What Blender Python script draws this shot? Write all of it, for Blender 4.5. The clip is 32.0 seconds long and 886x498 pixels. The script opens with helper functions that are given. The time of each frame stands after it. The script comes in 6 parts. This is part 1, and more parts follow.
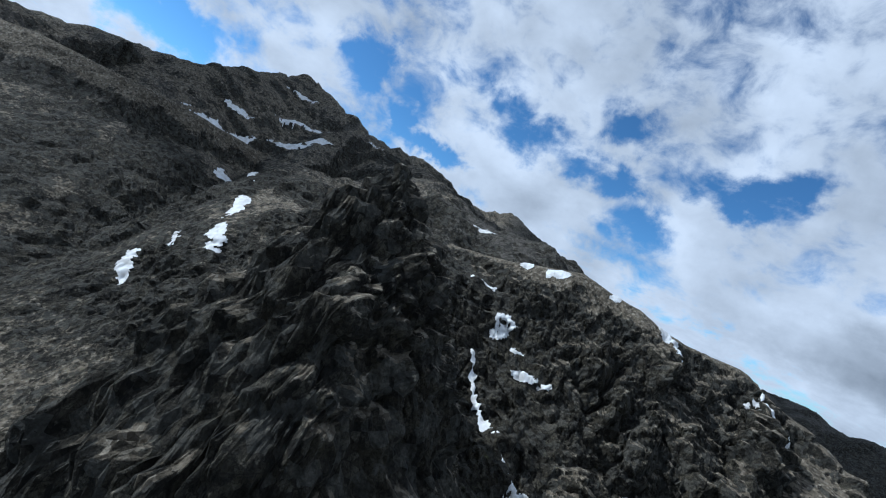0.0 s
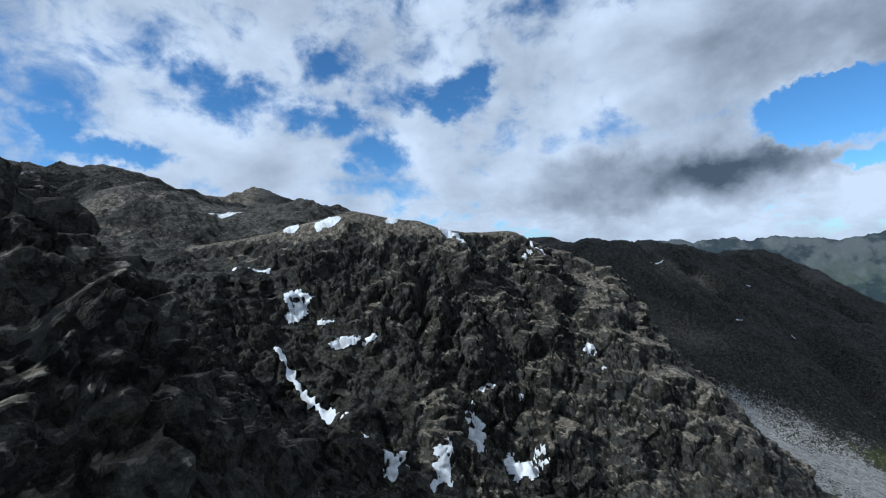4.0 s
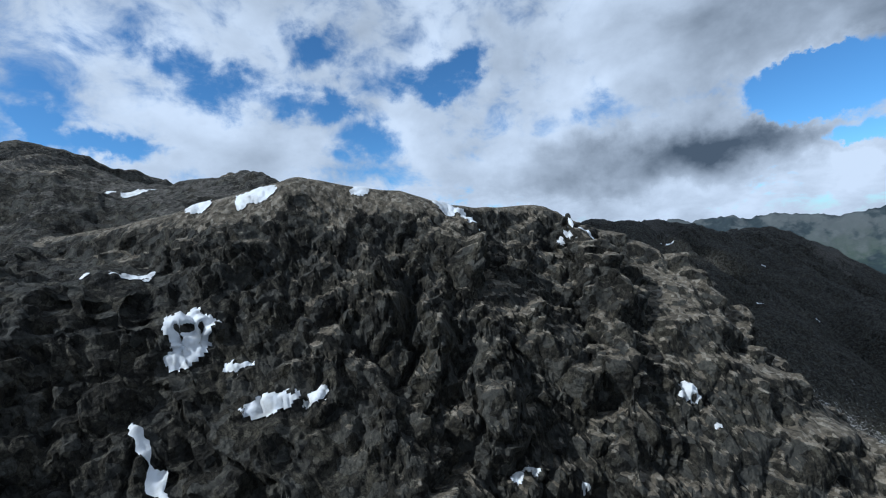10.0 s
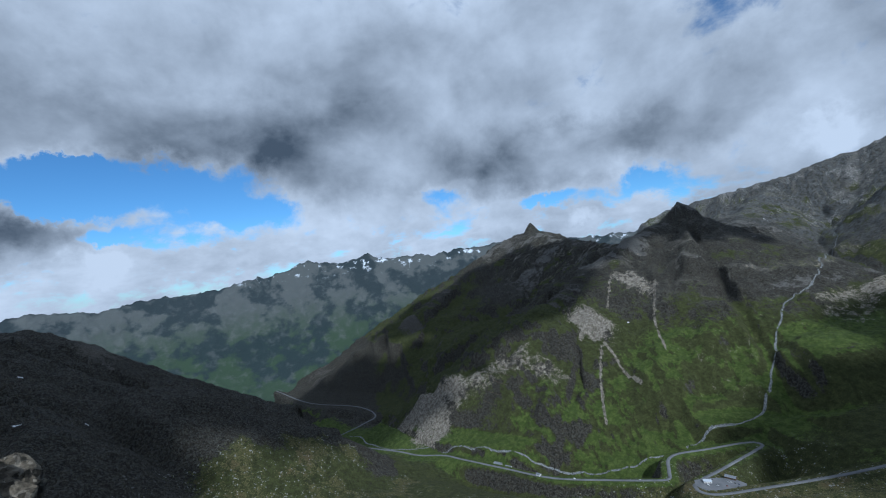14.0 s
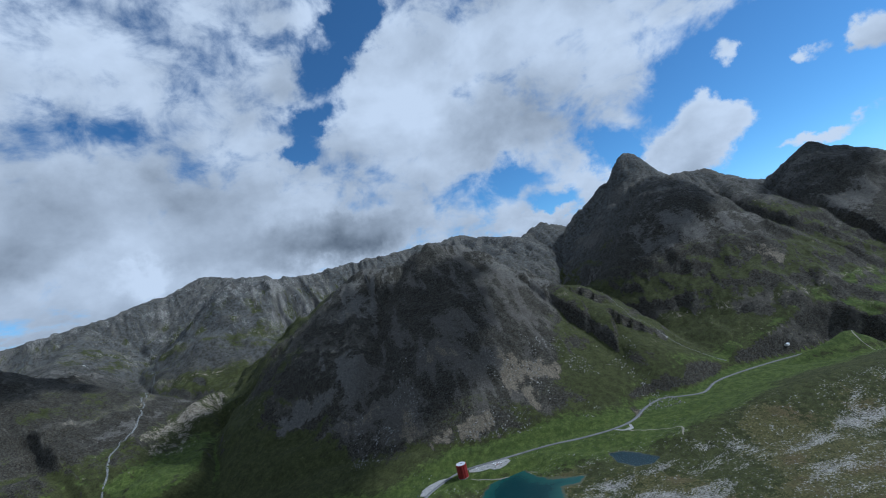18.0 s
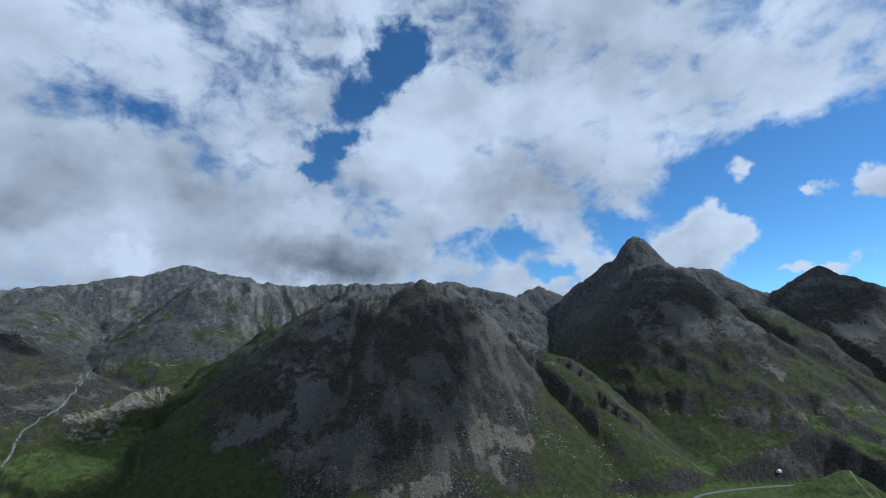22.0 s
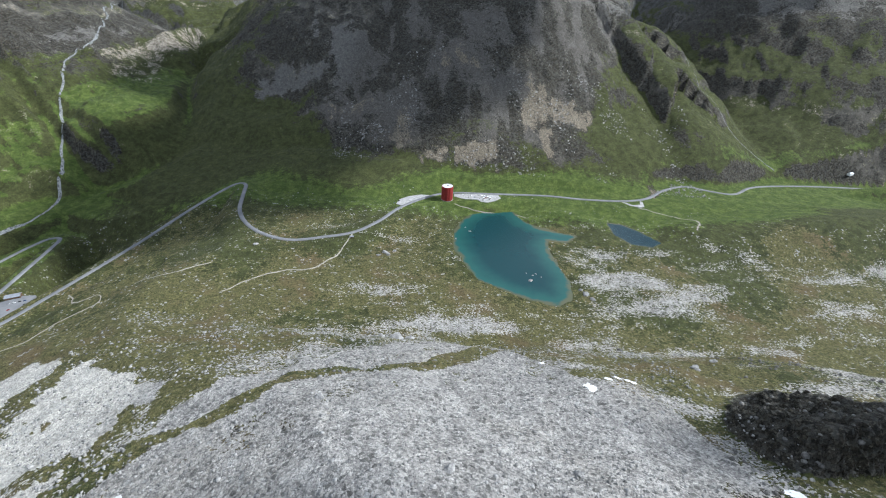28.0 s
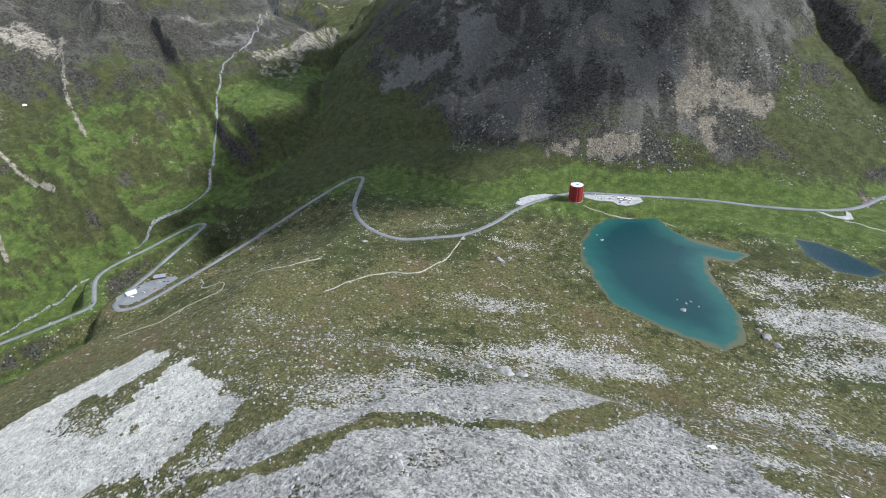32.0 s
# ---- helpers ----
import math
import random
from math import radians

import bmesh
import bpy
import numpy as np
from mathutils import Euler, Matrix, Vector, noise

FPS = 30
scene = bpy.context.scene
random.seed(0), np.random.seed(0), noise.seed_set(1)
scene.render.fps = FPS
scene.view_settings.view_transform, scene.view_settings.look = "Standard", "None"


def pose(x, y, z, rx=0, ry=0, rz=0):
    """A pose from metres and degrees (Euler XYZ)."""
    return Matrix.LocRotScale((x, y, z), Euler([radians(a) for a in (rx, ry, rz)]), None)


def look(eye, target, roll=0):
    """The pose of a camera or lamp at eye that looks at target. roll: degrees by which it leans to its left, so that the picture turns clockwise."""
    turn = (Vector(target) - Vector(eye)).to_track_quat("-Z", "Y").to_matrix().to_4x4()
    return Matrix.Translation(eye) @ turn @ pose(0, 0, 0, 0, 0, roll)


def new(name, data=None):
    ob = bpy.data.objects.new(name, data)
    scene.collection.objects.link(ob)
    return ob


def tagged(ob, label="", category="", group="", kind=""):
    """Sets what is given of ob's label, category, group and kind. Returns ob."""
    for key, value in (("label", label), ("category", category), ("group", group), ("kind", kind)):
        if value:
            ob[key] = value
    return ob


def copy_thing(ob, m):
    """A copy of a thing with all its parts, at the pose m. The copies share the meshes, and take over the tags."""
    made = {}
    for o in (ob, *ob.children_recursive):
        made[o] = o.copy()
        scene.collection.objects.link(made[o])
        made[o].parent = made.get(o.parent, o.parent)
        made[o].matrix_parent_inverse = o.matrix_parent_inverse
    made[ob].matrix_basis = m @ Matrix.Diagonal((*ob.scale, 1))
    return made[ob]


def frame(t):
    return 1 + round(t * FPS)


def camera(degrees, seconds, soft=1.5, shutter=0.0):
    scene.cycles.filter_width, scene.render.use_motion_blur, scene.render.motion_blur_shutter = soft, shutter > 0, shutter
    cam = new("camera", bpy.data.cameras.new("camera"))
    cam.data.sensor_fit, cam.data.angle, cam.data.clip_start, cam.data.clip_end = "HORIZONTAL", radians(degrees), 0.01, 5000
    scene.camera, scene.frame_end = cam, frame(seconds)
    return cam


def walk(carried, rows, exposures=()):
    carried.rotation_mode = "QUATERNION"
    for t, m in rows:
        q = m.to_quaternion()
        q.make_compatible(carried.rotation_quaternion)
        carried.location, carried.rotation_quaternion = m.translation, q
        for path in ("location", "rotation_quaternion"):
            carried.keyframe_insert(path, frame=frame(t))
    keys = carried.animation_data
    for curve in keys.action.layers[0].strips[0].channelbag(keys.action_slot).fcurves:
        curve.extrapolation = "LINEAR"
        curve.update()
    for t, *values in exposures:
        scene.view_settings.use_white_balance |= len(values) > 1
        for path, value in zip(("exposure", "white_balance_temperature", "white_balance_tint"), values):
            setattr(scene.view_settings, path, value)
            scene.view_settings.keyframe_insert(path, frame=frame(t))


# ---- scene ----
cam = camera(92.25, 32.0, 1.1)
PATH = [
    (0.0, pose(160.51, -933.28, 443.38, 90.506, -24.399, -169.713)),
    (0.5, pose(160.48, -936.01, 443.19, 90.256, 8.095, -174.018)),
    (1.0, pose(160.44, -938.76, 443.01, 90.186, 4.440, -174.537)),
    (1.5, pose(160.36, -941.58, 442.83, 90.107, 2.726, -175.327)),
    (2.0, pose(160.19, -944.54, 442.69, 90.022, 5.271, -178.557)),
    (2.5, pose(159.88, -947.75, 442.61, 90.059, 5.724, 173.834)),
    (3.0, pose(159.36, -951.31, 442.61, 89.997, 5.417, 168.426)),
    (3.5, pose(158.55, -955.29, 442.68, 90.085, 5.463, 162.715)),
    (5.5, pose(148.17, -980.93, 444.41, 89.099, -1.939, 159.767)),
    (6.0, pose(145.89, -988.35, 444.49, 88.931, -1.294, 159.979)),
    (6.5, pose(143.71, -995.89, 444.50, 88.776, -1.034, 160.321)),
    (7.0, pose(141.63, -1003.50, 444.42, 88.592, -1.761, 161.520)),
    (7.5, pose(139.62, -1011.15, 444.27, 88.481, -0.693, 161.288)),
    (8.0, pose(137.62, -1018.79, 444.04, 88.367, -0.041, 161.211)),
    (8.5, pose(135.55, -1026.37, 443.73, 88.223, -0.884, 162.317)),
    (9.0, pose(133.29, -1033.80, 443.35, 88.150, -0.541, 162.574)),
    (9.5, pose(130.72, -1041.00, 442.91, 88.059, 0.403, 162.672)),
    (10.0, pose(127.75, -1047.86, 442.41, 88.031, 4.179, 159.880)),
    (10.5, pose(124.32, -1054.31, 441.89, 88.491, 14.011, 148.046)),
    (11.0, pose(120.43, -1060.24, 441.37, 88.952, 17.885, 135.484)),
    (11.5, pose(116.10, -1065.54, 440.93, 89.612, 16.892, 124.564)),
    (12.0, pose(111.38, -1070.13, 440.61, 90.360, 17.814, 111.349)),
    (12.5, pose(106.38, -1073.97, 440.44, 90.482, 12.810, 102.794)),
    (13.0, pose(101.16, -1077.01, 440.46, 90.813, 5.547, 97.154)),
    (13.5, pose(95.80, -1079.22, 440.67, 91.464, 4.395, 87.893)),
    (14.0, pose(90.39, -1080.62, 441.05, 92.010, 6.550, 77.647)),
    (14.5, pose(85.01, -1081.21, 441.59, 92.617, 7.220, 68.119)),
    (15.0, pose(79.72, -1081.02, 442.24, 93.725, 9.275, 57.213)),
    (15.5, pose(74.59, -1080.10, 442.97, 94.631, 10.363, 45.448)),
    (17.5, pose(58.95, -1059.26, 446.19, 95.012, 12.509, 8.544)),
    (18.0, pose(56.25, -1051.82, 445.88, 95.072, 13.585, -0.063)),
    (18.5, pose(53.77, -1044.01, 445.30, 95.121, 2.185, -1.188)),
    (19.0, pose(51.55, -1035.83, 444.37, 95.142, -1.777, 0.715)),
    (19.5, pose(49.57, -1027.31, 443.03, 95.141, 2.173, -1.023)),
    (20.0, pose(47.83, -1018.49, 441.26, 95.147, 2.426, -1.785)),
    (20.5, pose(46.30, -1009.41, 439.05, 95.221, 2.059, -2.324)),
    (21.0, pose(44.98, -1000.10, 436.41, 95.225, 1.626, -2.392)),
    (21.5, pose(43.83, -990.58, 433.35, 95.153, 1.058, -2.504)),
    (22.0, pose(42.87, -980.86, 429.91, 100.960, 1.000, -2.500)),
    (22.5, pose(42.08, -970.93, 426.16, 90.248, 1.538, -2.280)),
    (23.0, pose(41.45, -960.81, 422.14, 71.970, 1.005, -2.284)),
    (23.5, pose(40.95, -950.50, 417.95, 59.628, 1.048, -2.135)),
    (24.0, pose(40.57, -940.01, 413.63, 59.524, 0.972, -2.076)),
    (24.5, pose(40.27, -929.36, 409.25, 59.478, 1.509, -2.285)),
    (25.0, pose(40.02, -918.58, 404.84, 59.525, 3.603, -3.771)),
    (25.5, pose(39.77, -907.67, 400.44, 59.562, 2.601, -4.487)),
    (27.5, pose(37.90, -861.63, 383.23, 59.156, -1.980, 2.302)),
    (28.0, pose(36.39, -850.30, 379.04, 59.168, -2.554, 4.169)),
    (28.5, pose(34.70, -839.02, 374.87, 59.207, -7.478, 8.764)),
    (29.0, pose(32.85, -827.83, 370.72, 59.130, -8.198, 12.241)),
    (29.5, pose(30.85, -816.72, 366.60, 59.071, -10.108, 16.870)),
    (30.0, pose(28.74, -805.71, 362.50, 58.930, -8.086, 19.304)),
    (30.5, pose(26.55, -794.77, 358.42, 58.711, -6.009, 20.929)),
    (31.0, pose(24.29, -783.89, 354.34, 58.701, -3.004, 21.000)),
    (31.5, pose(22.01, -773.03, 350.27, 58.615, -0.152, 20.430)),
    (32.0, pose(19.72, -762.19, 346.20, 58.493, 2.393, 19.239)),
]
walk(cam, PATH, [(0.0, -0.42, 5250.0, 6.0), (9.5, -0.42, 5250.0, 6.0), (12.5, -0.62, 5150.0, 6.0), (22.2, -0.6, 5200.0, 6.0), (23.6, 0.52, 5680.0, 8.0), (32.0, 0.55, 5680.0, 8.0)])

# ---------------------------------------------------------------- sky and sun
SUN_TO = Vector((0.99, 0.04, 0.0)).normalized() * math.cos(radians(40)) + Vector((0, 0, math.sin(radians(40))))


class Nodes:
    """Short hand for building node trees."""

    def __init__(self, tree):
        self.tree, self.nodes, self.links = tree, tree.nodes, tree.links
        self.nodes.clear()

    def add(self, kind, inputs=(), **settings):
        n = self.nodes.new(kind)
        for k, v in settings.items():
            setattr(n, k, v)
        for k, v in dict(inputs).items():
            self.put(n.inputs[k], v)
        return n

    def put(self, socket, v):
        if isinstance(v, bpy.types.NodeSocket):
            self.links.new(v, socket)
        elif isinstance(v, bpy.types.Node):
            self.links.new(v.outputs[0], socket)
        else:
            socket.default_value = v

    def math(self, op, a, b=0.0, clamp=False):
        return self.add("ShaderNodeMath", {0: a, 1: b}, operation=op, use_clamp=clamp).outputs[0]

    def ramp(self, v, a, b, lo=0.0, hi=1.0, smooth=True):
        n = self.add("ShaderNodeMapRange", {"Value": v, "From Min": a, "From Max": b, "To Min": lo, "To Max": hi})
        n.interpolation_type = "SMOOTHSTEP" if smooth else "LINEAR"
        return n.outputs[0]

    def mix(self, k, a, b):
        n = self.add("ShaderNodeMix", data_type="RGBA")
        self.put(n.inputs[0], k)
        self.put(n.inputs[6], a)
        self.put(n.inputs[7], b)
        return n.outputs[2]

    def noise(self, vector, scale, detail=4.0, rough=0.55, warp=0.0):
        return self.add("ShaderNodeTexNoise", {"Vector": vector, "Scale": scale, "Detail": detail, "Roughness": rough, "Distortion": warp}).outputs[0]

    def vec(self, op, a, b=(0, 0, 0)):
        n = self.add("ShaderNodeVectorMath", {0: a, 1: b}, operation=op)
        return n.outputs["Value"] if op in ("DOT_PRODUCT", "LENGTH", "DISTANCE") else n.outputs[0]


def rgb(r, g, b):
    return (r, g, b, 1.0)


# clouds and gaps of the sky: bearing to the left from north, height, half width and half height in degrees, cover, brightness
SKY_SOUTH = [(-131.1, 23, 4.6, 2.9, -0.22, 0), (-131.2, 10.3, 5.1, 2.8, -0.25, 0.1), (-140.1, 22.3, 7.6, 4.1, 0.1, 0.25), (-131.6, 17.7, 2.7, 2.0, 0.22, 0.3), (-150.6, 17.5, 3.1, 2.8, -0.15, 0), (-157.9, 14.1, 1.7, 1.9, -0.24, 0), (-176.2, 18, 4.9, 2.8, -0.2, 0), (174.4, 23.3, 3.8, 2.2, -0.17, 0), (-169.4, 21.3, 3.8, 1.9, -0.16, 0), (159, 19.1, 4.8, 2.3, -0.22, 0), (154.7, 21.8, 3.0, 1.7, -0.18, 0), (169, 12.5, 5.4, 2.0, -0.2, 0), (-163.5, 12, 4.3, 1.4, -0.25, 0), (175, 17.2, 4.0, 1.7, -0.18, 0)]
SKY_SOUTHWEST = [(118.8, 11.4, 5.5, 2.1, -0.42, 0), (116.8, 13.9, 3.0, 0.9, -0.3, 0), (116.5, 6.7, 2.2, 1.2, -0.25, 0), (127.1, 13.7, 3.2, 1.2, -0.08, -0.1), (135.9, 6.4, 14.8, 3.8, 0.25, -0.38), (125.4, 7.6, 6.5, 1.9, 0.25, -0.22), (123.9, 19, 12.6, 6.3, 0.2, -0.3), (163.8, 13.8, 7.9, 3.6, 0.15, 0.25), (156.1, 9.3, 8.1, 3.7, 0.1, 0), (116.9, 4, 2.7, 1.6, 0.3, 0.35), (142.2, 21.1, 9.3, 5.6, 0.15, 0.08), (-175.6, 11.8, 9.0, 2.6, 0.12, 0.05)]
SKY_WEST = [(109.7, 13.1, 10.6, 3.0, -0.34, 0), (101.2, 8.8, 9.0, 1.6, -0.3, 0), (110.4, 6.2, 8.7, 1.3, -0.2, 0), (105.9, 7.2, 6.7, 0.7, 0.16, 0.2), (118.8, 12, 4.6, 2.0, -0.2, 0), (134.5, 7.4, 12.8, 4.0, 0.3, -0.2), (100.3, 17.8, 14.9, 5.0, 0.3, -0.4), (92.4, 12.1, 7.3, 3.7, 0.25, -0.35), (71.2, 12.6, 15.7, 3.8, 0.3, -0.36), (89.6, 23.8, 34.5, 7.3, 0.22, -0.16), (77.4, 9, 5.5, 1.2, -0.22, 0), (70.8, 10.4, 3.2, 1.0, -0.28, 0), (63, 7, 4.0, 0.8, -0.28, 0)]
SKY_LOW = [(116.9, 4, 4.2, 1.8, 0.3, 0.4), (103.2, 3.7, 5.3, 1.2, 0.25, 0.3), (84.9, 9.3, 4.3, 2.5, 0.35, 0.15), (90.5, 4.6, 4.5, 1.4, 0.25, 0.2), (128.6, 2.9, 3.6, 1.2, 0.25, 0.3), (137.2, 1.8, 4.1, 0.8, 0.2, 0.2), (68.4, 4, 5.6, 0.9, 0.25, 0.25), (58.8, 3.6, 4.8, 0.7, 0.25, 0.25), (54, 17.6, 6.7, 3.1, 0.1, 0.2), (128, 24.5, 11.7, 4.2, 0.15, 0.1)]
SKY_NORTHWEST = [(40.8, 24.6, 5.8, 3.2, -0.08, 0), (15.1, 20.8, 2.6, 1.2, -0.3, 0), (52.6, 6.5, 6.0, 1.4, -0.2, 0), (54, 12.1, 11.2, 3.7, 0.3, -0.28), (68.1, 10.4, 4.4, 2.2, 0.25, -0.22), (34, 8.3, 4.4, 2.3, 0.35, 0.4), (16.3, 14.5, 3.0, 5.5, 0.1, 0.25), (52.1, 26.3, 7.4, 5.4, 0.12, 0.2), (12.6, 7.6, 5.6, 1.9, 0.25, -0.35), (56.9, 4, 4.6, 0.9, 0.25, 0.3)]
SKY_NORTH = [(8.6, 30.8, 3.2, 4.8, -0.28, 0), (3.4, 34.9, 3.0, 3.7, -0.36, 0), (12.3, 24, 3.7, 2.0, -0.3, 0), (15.5, 33.1, 2.7, 2.1, -0.1, 0), (34.7, 25.7, 2.8, 2.5, -0.07, 0), (40.6, 27.4, 1.8, 1.1, -0.08, 0), (-11.2, 11.4, 5.2, 2.7, -0.2, 0), (-17.4, 7.6, 3.6, 1.6, -0.3, 0), (34.1, 9.5, 3.6, 1.9, 0.3, 0.4), (38.1, 16, 13.2, 4.6, 0.22, -0.2), (10.4, 9.6, 9.5, 2.5, 0.3, -0.3), (20.2, 10.4, 10.9, 3.4, 0.2, -0.22), (0.3, 24.9, 6.2, 4.8, 0.15, 0.25)]
SKY_NORTHEAST = [(-42.9, 15.2, 9.2, 6.3, -0.5, 0), (-43.6, 5.4, 9.2, 4.4, -0.45, 0), (-25.1, 11.2, 3.3, 2.6, -0.28, 0), (-38.7, 16.3, 2.2, 1.8, 0.5, 0.3), (-45.2, 14.3, 1.3, 1.8, 0.5, 0.25), (-49.2, 13.3, 2.2, 2.5, 0.5, 0.3), (-35.1, 10.3, 3.3, 3.2, 0.5, 0.3), (-30.8, 7.1, 3.1, 2.5, 0.5, 0.3), (-44.7, 5.5, 3.8, 1.2, 0.5, 0.3), (-14.7, 5.8, 3.6, 1.0, 0.35, 0.3), (-14.1, 29.4, 10.8, 3.8, 0.15, 0.15), (-10.6, 17.9, 7.9, 3.2, 0.15, -0.2)]


def make_sky():
    world = bpy.data.worlds.new("sky")
    scene.world = world
    world.use_nodes = True
    t = Nodes(world.node_tree)
    way = t.add("ShaderNodeTexCoord").outputs["Generated"]
    sky = t.add("ShaderNodeTexSky", sky_type="NISHITA", sun_disc=False, sun_elevation=math.asin(SUN_TO.z), sun_rotation=math.atan2(SUN_TO.x, SUN_TO.y), altitude=2700.0, air_density=1.0, dust_density=0.6)
    up = t.add("ShaderNodeSeparateXYZ", {0: way}).outputs[2]
    p = t.vec("MULTIPLY", way, (1.0, 1.0, 1.35))
    shape = t.noise(p, 3.6, 7.0, 0.52, 0.2)
    fine = t.noise(p, 12.0, 8.0, 0.6, 0.3)
    ragged = t.add("ShaderNodeTexNoise", {"Vector": way, "Scale": 9.0, "Detail": 8.0, "Roughness": 0.62}).outputs["Color"]
    torn = t.vec("ADD", way, t.vec("MULTIPLY", t.vec("SUBTRACT", ragged, (0.5, 0.5, 0.5)), (0.17, 0.17, 0.14)))
    cover = t.math("ADD", t.math("MULTIPLY", shape, 0.50), t.math("MULTIPLY", fine, 0.66))
    cover = t.math("ADD", cover, 0.02)
    low = t.ramp(up, 0.17, 0.05)
    puffs = t.noise(t.vec("MULTIPLY", way, (1.0, 1.0, 2.6)), 11.0, 8.0, 0.6, 0.2)
    cover = t.math("ADD", cover, t.math("MULTIPLY", low, t.math("MULTIPLY", t.math("SUBTRACT", puffs, 0.46), 1.1)))
    lit = t.math("SUBTRACT", shape, t.noise(t.vec("ADD", p, (0.07, -0.02, 0.09)), 3.6, 7.0, 0.52, 0.2))
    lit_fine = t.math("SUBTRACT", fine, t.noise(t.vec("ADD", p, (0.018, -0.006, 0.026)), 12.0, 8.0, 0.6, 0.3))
    shade = t.math("ADD", t.math("MULTIPLY", lit, 1.7), t.math("MULTIPLY", lit_fine, 0.35))
    # bearing and height of the way, counted from north and from south, at three widths
    at = t.add("ShaderNodeSeparateXYZ", {0: torn})
    rise = t.math("ARCSINE", at.outputs[2])
    field = {}
    for south in (False, True):
        turn = t.math("ARCTAN2", t.math("MULTIPLY", at.outputs[0], 1.0 if south else -1.0), t.math("MULTIPLY", at.outputs[1], -1.0 if south else 1.0))
        for flat in (1, 2, 4):
            field[south, flat] = t.add("ShaderNodeCombineXYZ", {0: t.math("MULTIPLY", turn, 1.0 / flat), 1: rise}).outputs[0]
    for b, e, wide, tall, more, bright in SKY_SOUTH + SKY_SOUTHWEST + SKY_WEST + SKY_LOW + SKY_NORTHWEST + SKY_NORTH + SKY_NORTHEAST:
        south = abs(b) > 90
        wide /= math.cos(radians(e))
        flat = 1 if wide < 1.45 * tall else 2 if wide < 2.9 * tall else 4
        size = 1.3 * math.sqrt(radians(wide) / flat * radians(tall))
        turn = radians((b % 360) - 180 if south else b)
        k = t.ramp(t.vec("DISTANCE", field[south, flat], (turn / flat, radians(e), 0.0)), 1.25 * size, 0.0)
        if more:
            cover = t.add("ShaderNodeMath", {0: k, 1: 1.3 * more, 2: cover}, operation="MULTIPLY_ADD").outputs[0]
        if bright:
            shade = t.add("ShaderNodeMath", {0: k, 1: bright, 2: shade}, operation="MULTIPLY_ADD").outputs[0]
    density = t.ramp(cover, 0.40, 0.66)
    # thin edges let the light through, thick hearts are grey
    shade = t.math("ADD", shade, t.ramp(cover, 0.50, 0.95, 0.76, 0.50))
    shade = t.ramp(shade, -0.30, 1.0, 0.0, 1.0, False)
    cloud = t.mix(shade, rgb(0.105, 0.128, 0.158), rgb(0.90, 0.92, 0.96))
    deep = t.vec("MULTIPLY", sky.outputs[0], (0.66, 0.93, 1.05))
    light = t.add("ShaderNodeBackground", {0: deep, 1: 0.15})
    white = t.add("ShaderNodeBackground", {0: cloud, 1: 1.1})
    haze = t.ramp(up, -0.02, 0.08, 0.35, 0.0)
    base = t.add("ShaderNodeMixShader", {0: haze, 1: light, 2: t.add("ShaderNodeBackground", {0: rgb(0.30, 0.40, 0.52), 1: 0.75}).outputs[0]})
    out = t.add("ShaderNodeMixShader", {0: density, 1: base, 2: white})
    t.add("ShaderNodeOutputWorld", {0: out.outputs[0]})


make_sky()
sun = new("sun", bpy.data.lights.new("sun", "SUN"))
sun.data.energy, sun.data.angle, sun.data.color = 5.0, radians(1.0), (1.0, 0.95, 0.87)
sun.matrix_world = look((0, 0, 3000), Vector((0, 0, 3000)) - SUN_TO)
tagged(sun, kind="structure")


def cloud(x, y, z, long, wide, thick, seed):
    """A cumulus: many round billows over a flat base, in one mesh."""
    rng = random.Random(seed)
    bm = bmesh.new()
    for i in range(120):
        a, r = rng.uniform(0, 2 * math.pi), math.sqrt(rng.random())
        size = rng.uniform(0.16, 0.34) * (1.15 - 0.6 * r) * min(long, wide)
        m = Matrix.Translation((r * math.cos(a) * long, r * math.sin(a) * wide, rng.uniform(0.0, 1.0 - r * 0.7) * thick)) @ Matrix.Diagonal((size * 1.3, size * 1.1, size * 0.5, 1))
        bmesh.ops.create_icosphere(bm, subdivisions=2, radius=1.0, matrix=m)
    for v in bm.verts:
        v.co += 0.10 * min(long, wide) * noise.noise_vector(v.co / (0.3 * min(long, wide)))
    me = bpy.data.meshes.new("cloud")
    bm.to_mesh(me)
    bm.free()
    for p in me.polygons:
        p.use_smooth = True
    me.materials.append(CLOUD)
    ob = new("shade_cloud", me)
    ob.location = (x, y, z)
    return tagged(ob, "grey-white cumulus cloud out of view, added to shade the ground", "cloud", kind="structure")


def cloud_over(x, y, ground, top, long, wide, seed):
    """A cloud so placed that its shade falls on the spot (x, y)."""
    k = (top - ground) / SUN_TO.z
    cloud(x + SUN_TO.x * k, y + SUN_TO.y * k, top, long, wide, 160, seed)


CLOUD = bpy.data.materials.new("cloud")
CLOUD.use_nodes = True
CLOUD.node_tree.nodes["Principled BSDF"].inputs["Base Color"].default_value = (0.85, 0.86, 0.88, 1)
CLOUD.node_tree.nodes["Principled BSDF"].inputs["Roughness"].default_value = 1.0
